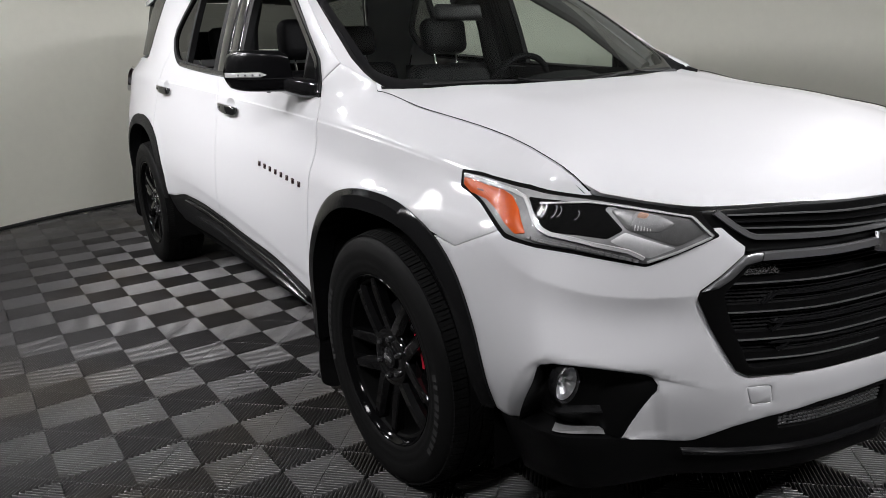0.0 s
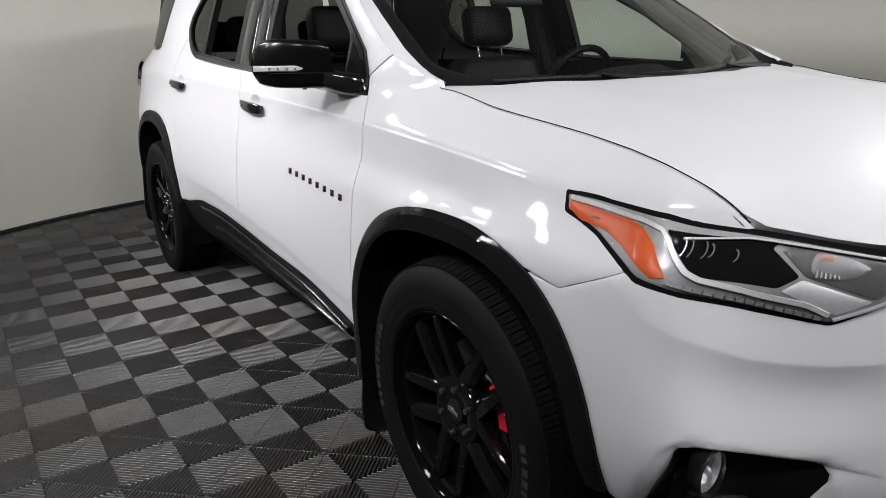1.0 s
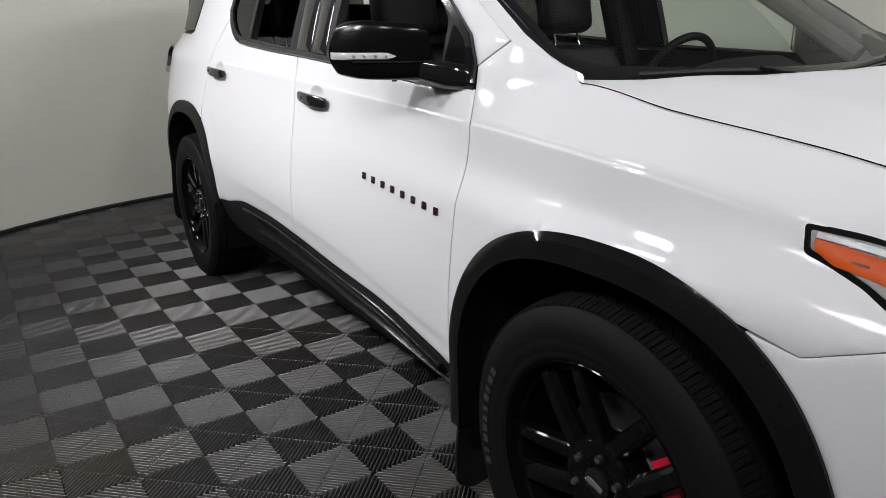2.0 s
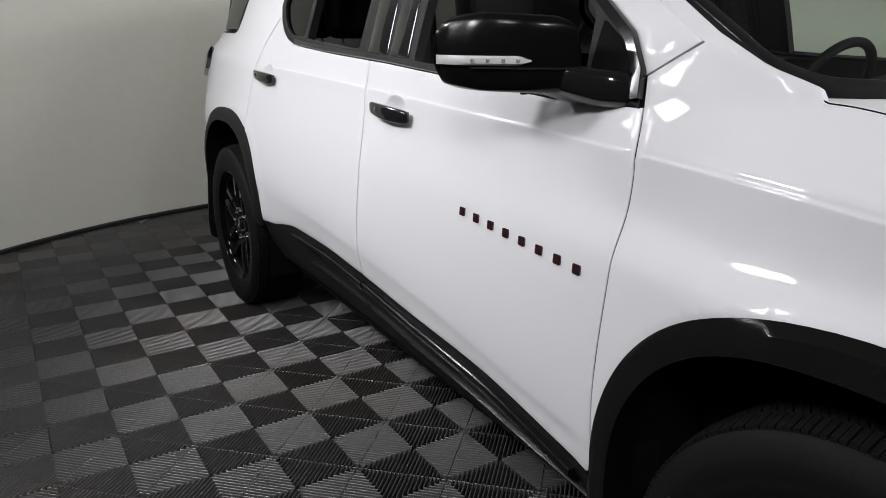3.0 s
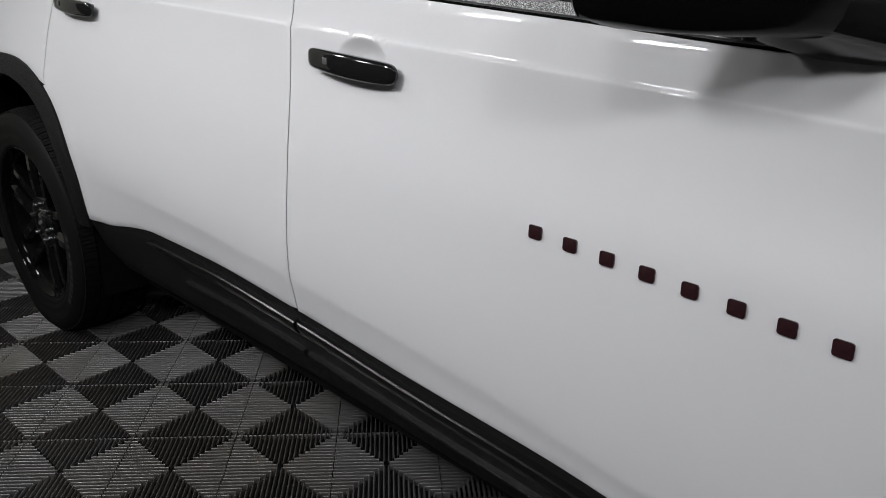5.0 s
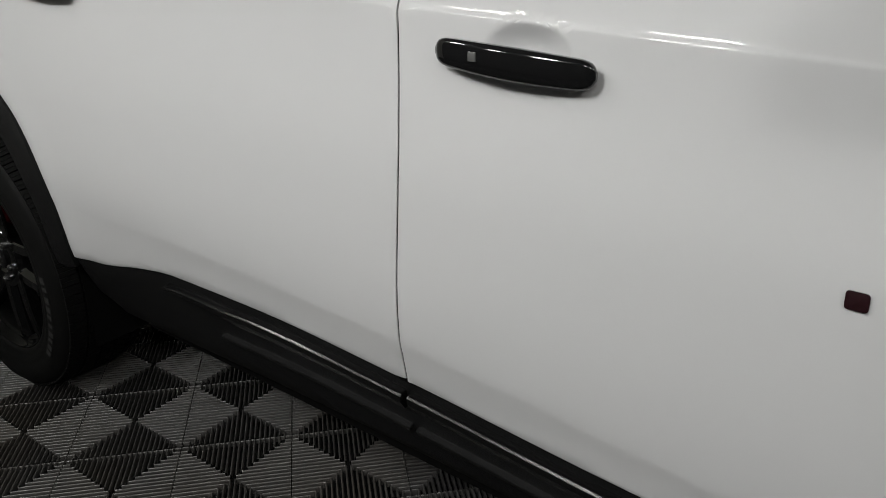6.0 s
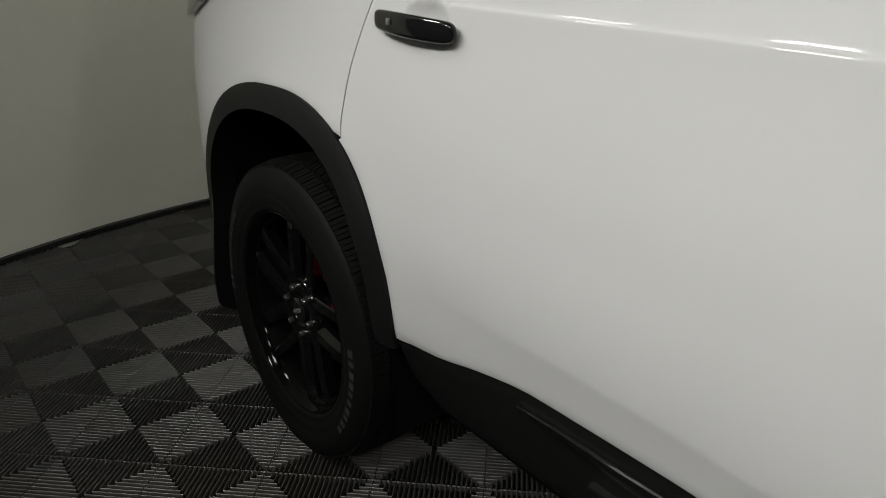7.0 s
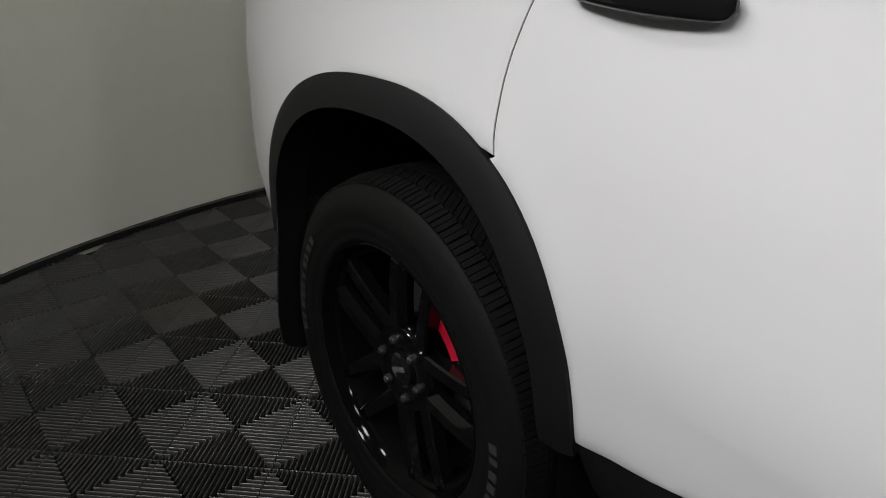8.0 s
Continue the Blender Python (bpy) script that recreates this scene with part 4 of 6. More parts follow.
def build_wheel(car, cy, s, front):
    """Tyre with tread, five-twin-spoke rim, lug nuts, brake disc, caliper."""
    X = 0.826 if front else 0.829
    HUB_Z = 0.385 if front else 0.373
    cy = cy if front else cy - 0.026
    hub = new("wheel", None)
    hub.parent = car
    tagged(hub, "gloss black five-twin-spoke alloy wheel with a worn tyre")

    def sag(bm, floor_z):
        # the sidewall bulges where the tyre bears on the floor
        for v in bm.verts:
            k = max(0.0, 1 - v.co.z / 0.13)
            v.co.x += math.copysign(0.010, v.co.x + s * X) * k * k * min(1.0, abs(v.co.x + s * X) / 0.09)
            v.co.z = max(v.co.z, floor_z)
    bm = bmesh.new()
    prof = [(0.098, 0.260), (0.110, 0.265), (0.1155, 0.271), (0.1175, 0.279), (0.1173, 0.281), (0.120, 0.291), (0.1238, 0.305), (0.1233, 0.307), (0.126, 0.318), (0.1255, 0.338), (0.1248, 0.341), (0.124, 0.345), (0.116, 0.365), (0.108, 0.376), (0.100, 0.380), (0.085, 0.3805), (0.05, 0.382), (0.0, 0.3825)]
    prof = prof + [(-x, r) for x, r in prof[-2::-1]]
    spin(bm, [(-s * (X + x), r) for x, r in prof], cy, HUB_Z, 96)
    sag(bm, 0.004)
    part("tyre", bm, M_TYRE, hub, "black rubber tyre with worn tread")
    # tread: shoulder blocks with a fine sipe each, ribs with slanted sipes
    bm = bmesh.new()
    nb = 92
    for i in range(nb):
        for (xa, xb, ra, rb, skew, g0, g1) in ((0.066, 0.106, 0.3925, 0.383, 0.10, 0.06, 0.46), (0.066, 0.106, 0.3925, 0.383, 0.10, 0.52, 0.92), (-0.102, -0.066, 0.385, 0.3925, -0.1, 0.1, 0.9), (0.024, 0.060, 0.3945, 0.3938, 0.9, 0.04, 0.47), (0.024, 0.060, 0.3945, 0.3938, 0.9, 0.52, 0.93), (-0.060, -0.024, 0.3938, 0.3945, -0.9, 0.07, 0.93), (-0.018, 0.018, 0.395, 0.395, -0.7, 0.05, 0.48), (-0.018, 0.018, 0.395, 0.395, -0.7, 0.53, 0.94)):
            a0 = 2 * math.pi * (i + g0 + 0.3 * skew) / nb
            a1 = 2 * math.pi * (i + g1 + 0.3 * skew) / nb
            sk = skew * 2 * math.pi / nb
            q = []
            for x, r, o in ((xa, ra, 0), (xb, rb, sk)):
                for a in (a0, a1):
                    q.append([(-s * (X + x), cy + rr * math.cos(a + o), HUB_Z + rr * math.sin(a + o)) for rr in (r - 0.014, r)])
            b = [bm.verts.new(p[0]) for p in q]
            t = [bm.verts.new(p[1]) for p in q]
            for f in ((t[0], t[1], t[3], t[2]), (b[0], b[1], t[1], t[0]), (b[2], t[2], t[3], b[3]), (b[0], t[0], t[2], b[2]), (b[1], b[3], t[3], t[1])):
                bm.faces.new(f)
    sag(bm, 0.001)
    part("tread", bm, M_TYRE, hub, "worn tread blocks", smooth=False)
    # raised sidewall writing, as plain bars
    start = (5.95, 2.9) if front else (6.15, 3.0)
    for i in range(20):
        bm = bmesh.new()
        wide = 0.058 if i % 10 in (0, 2, 3, 6, 8, 9) else 0.040
        arc = [start[i // 10] + (i % 10) * 0.084 + wide * k / 3 for k in range(4)]
        grid(bm, [[(-s * (X + x), cy + r * math.cos(a), HUB_Z + r * math.sin(a)) for a in arc] for x, r in ((0.1232, 0.317), (0.1274, 0.3185), (0.1274, 0.3365), (0.1232, 0.338))])
        sag(bm, 0.002)
        part("sidewall_bar", bm, M_LETTER, hub, smooth=False)
    # rim barrel and lip
    bm = bmesh.new()
    spin(bm, [(-s * (X + x), r) for x, r in ((0.090, 0.248), (0.084, 0.240), (0.02, 0.230), (-0.09, 0.226), (-0.10, 0.258))], cy, HUB_Z, 72)
    rim = part("rim", bm, M_BARREL, hub, "black rim barrel")
    bm = bmesh.new()
    spin(bm, [(-s * (X + x), r) for x, r in ((0.092, 0.262), (0.106, 0.2675), (0.1115, 0.267), (0.1135, 0.2645), (0.1125, 0.2615), (0.106, 0.2575), (0.100, 0.252), (0.089, 0.2475))], cy, HUB_Z, 96)
    part("rim_lip", bm, M_LIP, rim, "gloss black rim lip")
    # five pairs of spokes: flat faces with a broad chamfer towards the slot between the two
    lean = radians(-10 if front else 31)
    for k in range(5):
        a = lean + k * math.radians(72)
        ca, sa = math.cos(a), math.sin(a)
        for side in (-1, 1):
            bm = bmesh.new()
            rows = []
            for i in range(13):
                t = i / 12
                r = 0.050 + (0.258 - 0.050) * t
                off = 0.034 + 0.0135 * t ** 0.8
                w = 0.0245 - 0.0055 * t + 0.010 * max(0.0, (t - 0.9) / 0.1) ** 2
                x = X + 0.076 + 0.018 * math.sin(t * math.pi * 0.55) - 0.05 * max(0.0, t - 0.88)
                row = []
                for u, dx in ((-w, -0.030), (-w, -0.014), (-w * 0.40, -0.001), (-w * 0.30, 0.0), (w * 0.82, 0.0), (w, -0.004), (w * 1.05, -0.030)):
                    o = side * (off + u)
                    row.append((-s * (x + dx), cy + r * ca - o * sa, HUB_Z + r * sa + o * ca))
                rows.append(row)
            vs = grid(bm, rows, closed_u=True)
            cap(bm, vs[0])
            cap(bm, vs[-1])
            part("spoke", bm, M_RIM, hub, angle=22)
    bm = bmesh.new()
    vs = spin(bm, [(-s * (X + x), r) for x, r in ((0.02, 0.100), (0.068, 0.098), (0.080, 0.090), (0.083, 0.055), (0.076, 0.040), (0.074, 0.036))], cy, HUB_Z, 48)
    cap(bm, [v[-1] for v in vs])
    part("wheel_hub", bm, M_RIM, hub)
    bm = bmesh.new()
    vs = spin(bm, [(-s * (X + x), r) for x, r in ((0.072, 0.035), (0.084, 0.034), (0.087, 0.030), (0.088, 0.015))], cy, HUB_Z, 32)
    cap(bm, [v[-1] for v in vs])
    part("centre_cap", bm, M_GLOSS, hub, "gloss black centre cap")
    bm = bmesh.new()
    box(bm, -s * (X + 0.088), -s * (X + 0.0905), -0.022, 0.022, -0.006, 0.006, 0.002, pose(0, cy, HUB_Z, 12 if front else -25))
    part("cap_emblem", bm, M_SILVER, hub, "plain silver cap emblem")
    for k in range(6):
        a = radians(36 if front else 14) + k * math.pi / 3
        bm = bmesh.new()
        y, z = cy + 0.062 * math.cos(a), HUB_Z + 0.062 * math.sin(a)
        vs = spin(bm, [(-s * (X + x), r) for x, r in ((0.06, 0.0105), (0.089, 0.0095), (0.094, 0.007), (0.096, 0.003))], y, z, 12)
        cap(bm, [v[-1] for v in vs])
        part("lug_nut", bm, M_NUT, hub, "dark chrome lug nut", angle=30)
    # brake disc and caliper
    bm = bmesh.new()
    spin(bm, [(-s * (X + x), r) for x, r in ((0.015, 0.06), (0.020, 0.075), (0.0, 0.09), (0.0, 0.168), (-0.022, 0.168), (-0.022, 0.06))], cy, HUB_Z, 48)
    part("brake_disc", bm, M_STEEL, hub, "grey steel brake disc")
    bm = bmesh.new()
    a0, a1 = radians(137 if front else 112), radians(174 if front else 150)
    spin(bm, [(-s * (X + x), r) for x, r in ((-0.05, 0.135), (0.030, 0.135), (0.050, 0.145), (0.061, 0.156), (0.061, 0.204), (0.050, 0.216), (-0.05, 0.214), (-0.05, 0.135))], cy, HUB_Z, 12, a0, a1)
    part("brake_caliper", bm, M_RED, hub, "red brake caliper")
    return hub


# ---- hood, windscreen, roof, tail
SEAM_PTS = [skin0(p, Z_TOP(p) - 0.002) for p in [0.245 - (0.245 + 0.752) * i / 48 for i in range(49)]]
HOOD_Z = Curve(*([(-1.06, 0.905), (-0.9, 0.952), (-0.75, 0.993), (-0.62, 1.027)] + [(q.y, q.z) for q in SEAM_PTS[::-8] if q.y > -0.45] + [(0.32, SEAM_PTS[0].z + 0.012)]))
HOOD_X = Curve(*([(-1.06, 0.76), (-0.75, 0.76)] + [(q.y, -q.x) for q in SEAM_PTS[::-8] if q.y > -0.5] + [(0.32, 0.77)]))
HOOD_CROWN = Curve((-1.06, 0.045), (-0.93, 0.05), (-0.85, 0.054), (-0.66, 0.055), (-0.5, 0.05), (-0.3, 0.042), (0.0, 0.028), (0.3, 0.012))
NOSE_EDGE = Curve((-1.64, 0.932), (-1.492, 0.936), (-1.336, 0.943), (-1.182, 0.948), (-1.04, 0.948), (-0.97, 0.948), (-0.916, 0.952), (-0.861, 0.958), (-0.808, 0.966), (-0.756, 0.974))
FRONT_EDGE = [skin0(p, NOSE_EDGE(p)) for p in [-0.77 - (1.64 - 0.77) * i / 30 for i in range(31)]]
HOOD_RIM = [q for q in SEAM_PTS if q.y < -0.3 and q.y > -0.66] + FRONT_EDGE


def hood_base(x, y):
    u = min(abs(x) / HOOD_X(y), 1.05)
    ridge = 0.004 * math.exp(-((abs(x) - 0.47) / 0.10) ** 2)
    return HOOD_Z(y) + HOOD_CROWN(y) * (1 - u ** 2.4) + ridge * min(1, max(0, (y + 0.9) / 0.4))


def hood_z(x, y):
    """The hood's height: a crowned sheet that rolls down to its rim at the lamps and the grille."""
    ax = -abs(x)
    best = None
    for a, b in zip(HOOD_RIM, HOOD_RIM[1:]):
        dx, dy = b.x - a.x, b.y - a.y
        t = min(max(((ax - a.x) * dx + (y - a.y) * dy) / (dx * dx + dy * dy + 1e-12), 0), 1)
        d = math.hypot(a.x + t * dx - ax, a.y + t * dy - y)
        if best is None or d < best[0]:
            best = (d, a.z + t * (b.z - a.z) - hood_base(a.x + t * dx, a.y + t * dy))
    w = max(0.0, 1 - best[0] / 0.17)
    return hood_base(x, y) + best[1] * w ** 2.6


HOOD_CACHE = {}


def hood_at(x, y, lift=0.0):
    def z(x, y):
        k = (round(x, 5), round(y, 5))
        if k not in HOOD_CACHE:
            HOOD_CACHE[k] = hood_z(x, y)
        return HOOD_CACHE[k]
    n = Vector((-(z(x + 0.004, y) - z(x - 0.004, y)) / 0.008, -(z(x, y + 0.004) - z(x, y - 0.004)) / 0.008, 1)).normalized()
    return Vector((x, y, z(x, y))) + n * lift


def screen_at(x, v, lift=0.0):
    """Windscreen: v from 0 at the cowl to 1 at the roof."""
    u = x / 0.74
    y = 0.13 + 1.06 * v + (0.16 - 0.02 * v) * u * u
    z = 1.135 + 0.56 * v + 0.05 * math.sin(math.pi * v) * 0.6 - 0.02 * u * u * v + 0.03 * u * u
    return Vector((x, y, z)) + Vector((0, -0.46, 0.88)) * lift


def roof_at(x, y, lift=0.0):
    u = x / 0.66
    z = 1.705 + 0.035 * math.sin(math.pi * min(max((y - 0.9) / 3.2, 0), 1)) - 0.035 * u * u - 0.02 * max(0, y - 3.2)
    return Vector((x, y, z + lift))


def tail_at(x, z, lift=0.0):
    y = 4.20 - 0.16 * (x / 0.8) ** 2 - 0.28 * max(0.0, z - 1.0) - 0.05 * max(0, 0.6 - z)
    return Vector((x, y + lift, z))


def build_shell(car):
    """Hood, windscreen, roof, tailgate and the floor pan."""
    right = [(q.x + 0.005, q.y + (0.004 if q.y < -0.6 else 0)) for q in SEAM_PTS]
    front = [(q.x, q.y + 0.004) for q in FRONT_EDGE]
    rear = [(-0.764, 0.292), (-0.735, 0.280), (-0.69, 0.258), (-0.6, 0.215), (-0.3, 0.135), (0.0, 0.11)]
    half = rear[::-1] + right + front
    o = half + [(-x, y) for x, y in front[-2::-1]] + [(-x, y) for x, y in right[::-1]] + [(-x, y) for x, y in rear[:-1]]
    panel("hood", o, hood_at, M_WHITE, car, depth=0.02, h=0.022, label="white hood with soft ridges")
    # windscreen, with a black printed border
    o = [(-0.735, 0.06), (-0.70, 0.0), (0.70, 0.0), (0.735, 0.06), (0.70, 0.45), (0.60, 0.97), (-0.60, 0.97), (-0.70, 0.45)]
    inner = [(-0.705, 0.10), (-0.66, 0.06), (0.66, 0.06), (0.705, 0.10), (0.67, 0.45), (0.575, 0.92), (-0.575, 0.92), (-0.67, 0.45)]
    inner, o = rounded(inner, 0.05), rounded(o, 0.03)
    g = panel("windscreen", inner, screen_at, M_GLASS, car, depth=0.005, h=0.06, round_edge=0, lift=0.0, label="clear laminated windscreen")
    g.visible_shadow = False
    panel("windscreen_border", o, screen_at, M_GLOSS, car, depth=0.006, h=0.05, holes=[inner], lift=0.001, label="black printed windscreen border")
    # cowl under the windscreen
    c0 = [(x, 0.262 - 0.152 * (1 - (abs(x) / 0.745) ** 1.3) - 0.004) for x in [-0.745 + 1.49 * i / 30 for i in range(31)]]
    bm = bmesh.new()
    grid(bm, [[hood_at(x, y, -0.018) for x, y in c0], [hood_at(x, y + 0.012, -0.022) for x, y in c0], [screen_at(x * 0.98, 0.0, -0.012) for x, y in c0], [screen_at(x * 0.98, 0.03, -0.014) for x, y in c0]])
    part("cowl", bm, M_TRIM, car, "black plastic cowl under the windscreen")
    for s in (-1, 1):
        bm = bmesh.new()
        rows = []
        white = []
        share = Curve((0.2, 0.4), (0.262, 0.45), (0.36, 0.55), (0.455, 0.65), (0.53, 0.7), (1.2, 0.7)) if s == 1 else Curve((0.2, 0.0), (0.262, 0.0), (0.36, 0.02), (0.455, 0.1), (0.56, 0.6), (1.2, 0.7))
        edge = Curve((0.0, 0.69), (0.06, 0.725), (0.45, 0.69), (0.97, 0.59))
        for y, z in ((0.272, 1.188), (0.31, 1.203), (0.36, 1.22), (0.455, 1.25), (0.53, 1.292), (0.63, 1.35), (0.84, 1.476), (1.1, 1.636)):
            q = skin(y, z, -0.004)
            v = max(0.0, (y - 0.27) / 1.06)
            e = screen_at(-edge(v), v, -0.002)
            f = share(y)
            w = q.lerp(e, f) + Vector((0, 0, 0.002 * f))
            flip = lambda a: Vector((s * a.x, a.y, a.z))
            rows.append([flip(w + Vector((0, 0, -0.003))), flip(w.lerp(e, 0.5)), flip(e)])
            white.append([flip(q), flip(q.lerp(w, 0.4) + Vector((0, 0, 0.001 * f))), flip(w)])
        grid(bm, rows)
        part("screen_seal", bm, M_SATIN, car, "black strip between windscreen and pillar")
        bm = bmesh.new()
        grid(bm, white)
        part("pillar_face", bm, M_WHITE, car, "white inner face of the windscreen pillar")
    # black triangular covers at the windscreen's lower corners
    for s in (-1, 1):
        bm = bmesh.new()
        outer = [(0.738, 0.195, 1.168), (0.760, 0.28, 1.186), (0.782, 0.36, 1.202), (0.802, 0.44, 1.222), (0.818, 0.515, 1.246)]
        inner = [(0.732, 0.200, 1.160), (0.725, 0.28, 1.150), (0.730, 0.36, 1.146), (0.758, 0.43, 1.180), (0.798, 0.508, 1.240)]
        if s < 0:
            outer = [(x - 0.03, y, z - 0.03) for x, y, z in outer]
            inner = [(x - 0.03, y, z - 0.03) for x, y, z in inner]
        rows = [outer, [tuple((Vector(a) + Vector(c)) / 2 + Vector((-0.004, 0, 0.007))) for a, c in zip(outer, inner)], inner, [(x + 0.012, y, z - 0.03) for x, y, z in inner], [(x - 0.004, y, z - 0.03) for x, y, z in outer]]
        vs = grid(bm, [[(s * x, y, z) for x, y, z in r] for r in rows], closed_v=True)
        cap(bm, [r[0] for r in vs])
        cap(bm, [r[-1] for r in vs])
        part("cowl_corner", bm, M_TRIM, car, "black plastic cover at the windscreen's corner")
    for x0, x1 in ((-0.60, 0.02), (0.0, 0.62)):
        w = new("wiper", None)
        w.parent = car
        tagged(w, "black windscreen wiper at rest")
        bm = bmesh.new()
        tube(bm, [screen_at(x0 + (x1 - x0) * i / 12, 0.012 + 0.02 * math.sin(math.pi * i / 12), 0.014) for i in range(13)], 0.007, 8)
        part("wiper_blade", bm, M_TRIM, w)
        bm = bmesh.new()
        tube(bm, [screen_at(x1, -0.01, 0.02), screen_at(x1 * 0.6 + x0 * 0.4, 0.012, 0.03), screen_at(x0 * 0.45 + x1 * 0.55, 0.032, 0.024)], [0.014, 0.010, 0.007], 8, 0.6)
        part("wiper_arm", bm, M_TRIM, w)
    # roof
    o = [(-0.60, 1.17), (-0.3, 1.10), (0, 1.085), (0.3, 1.10), (0.60, 1.17), (0.655, 1.6), (0.66, 2.6), (0.64, 3.5), (0.60, 3.98), (-0.60, 3.98), (-0.64, 3.5), (-0.66, 2.6), (-0.655, 1.6)]
    panel("roof", o, roof_at, M_WHITE, car, depth=0.03, h=0.08, label="white roof")
    bm = bmesh.new()
    grid(bm, [[roof_at(x, y, -0.05) for x in (-0.62, -0.3, 0, 0.3, 0.62)] for y in (1.25, 2.0, 2.8, 3.8)])
    part("headliner", bm, M_LINER, car, "light grey headliner")
    # tail
    panel("tailgate", rounded([(-0.70, 0.62), (0.70, 0.62), (0.72, 1.1), (0.66, 1.3), (-0.66, 1.3), (-0.72, 1.1)], 0.05), tail_at, M_WHITE, car, depth=-0.03, h=0.08, label="white tailgate")
    panel("rear_glass", rounded([(-0.64, 1.31), (0.64, 1.31), (0.58, 1.66), (-0.58, 1.66)], 0.05), tail_at, M_PRIVACY, car, depth=-0.005, h=0.08, round_edge=0)
    panel("rear_bumper", rounded([(-0.66, 0.36), (0.66, 0.36), (0.68, 0.61), (-0.68, 0.61)], 0.03), tail_at, M_TRIM, car, depth=-0.1, h=0.08, lift=0.01, label="black rear bumper")
    for s in (1, -1):
        o = rounded([(3.585, 1.20), (3.75, 1.214), (4.02, 1.20), (4.07, 1.06), (3.98, 1.03), (3.84, 1.05), (3.62, 1.10), (3.53, 1.155)], 0.02)
        panel("tail_lamp", o, skin, M_TAIL, car, lift=0.022, depth=0.05, flip=s, label="dark red tail lamp")
    # floor pan and sills, dark
    bm = bmesh.new()
    box(bm, -0.80, 0.80, 0.52, 2.55, 0.26, 0.36, 0.02)
    box(bm, -0.50, 0.50, -0.75, 0.55, 0.24, 0.40, 0.02)
    box(bm, -0.50, 0.50, 2.5, 4.0, 0.26, 0.40, 0.02)
    part("floor_pan", bm, M_VOID, car)
    bm = bmesh.new()
    box(bm, -0.74, 0.74, 0.30, 0.42, 0.35, 1.10, 0.02)
    part("bulkhead", bm, M_VOID, car)


def pocket_edge(d):
    """The outer and upper edge of the fog lamp pocket, moved outwards by d."""
    lower = [(-0.575 + 0.9 * d, 0.418 + 0.3 * d), (-0.600 + 0.9 * d, 0.465 + 0.4 * d), (-0.638 + 0.9 * d, 0.535 + 0.4 * d), (-0.660 + 0.8 * d, 0.582 + 0.6 * d)]
    top = [(-0.674 + 0.3 * d, 0.595 + 0.7 * d), (-0.72, 0.595 + 0.6 * d), (-0.80, 0.582 + 0.4 * d), (-0.88, 0.566 + 0.3 * d)]
    return [(a[0] + (b[0] - a[0]) * j / 5, a[1] + (b[1] - a[1]) * j / 5) for a, b in zip(lower + top, (lower + top)[1:]) for j in range(5)]


def bumper_skin(p, z, l=0.0):
    """The nose with a soft bevel turning into the fog lamp pocket and a short crease running on from its upper corner."""
    if p > -0.50:
        return skin(p, z, l)
    side = (-0.572 - 0.53 * (z - 0.413) - p) * -0.88
    top = (z - (0.600 - 0.172 * max(0.0, -p - 0.69) - 0.9 * max(0.0, p + 0.69) ** 1.2)) * 0.98
    w_top = 0.016 * min(1.0, max(0.0, (p + 0.96) / 0.24))
    k = 0.0
    if 0.38 < z < 0.66 and p > -0.96:
        a = min(1.0, max(0.0, side) / 0.028)
        b = min(1.0, max(0.0, top) / max(w_top, 1e-4))
        r = min(1.0, math.hypot(a, b) if w_top > 0.001 else 1.0)
        k = (0.004 + 0.012 * min(1.0, max(0.0, (p + 0.72) / 0.08))) * (1 - r)
    fade = min(1.0, max(0.0, (1.07 + p) / 0.11)) if p < -0.93 else 0.0
    line = 0.5475 + 0.27 * (p + 0.955)
    step = min(1.0, max(0.0, (line + 0.002 - z) / 0.004)) * min(1.0, max(0.0, 1 - (line - z) / 0.05))
    return skin(p, z, l - k - 0.003 * fade * step)


def fog_dip(p, z, l=0.0):
    """The dished floor of the fog lamp pocket: steep at its outer end, rising flush towards the grille."""
    a = min(1.0, max(0.0, (-p - 0.572 - 0.53 * max(0.0, z - 0.413)) / 0.03))
    b = min(1.0, max(0.0, (p + 0.836 + 0.86 * (z - 0.382)) / 0.13))
    return skin(p, z, l - 0.004 - 0.052 * a * b * b * (3 - 2 * b))


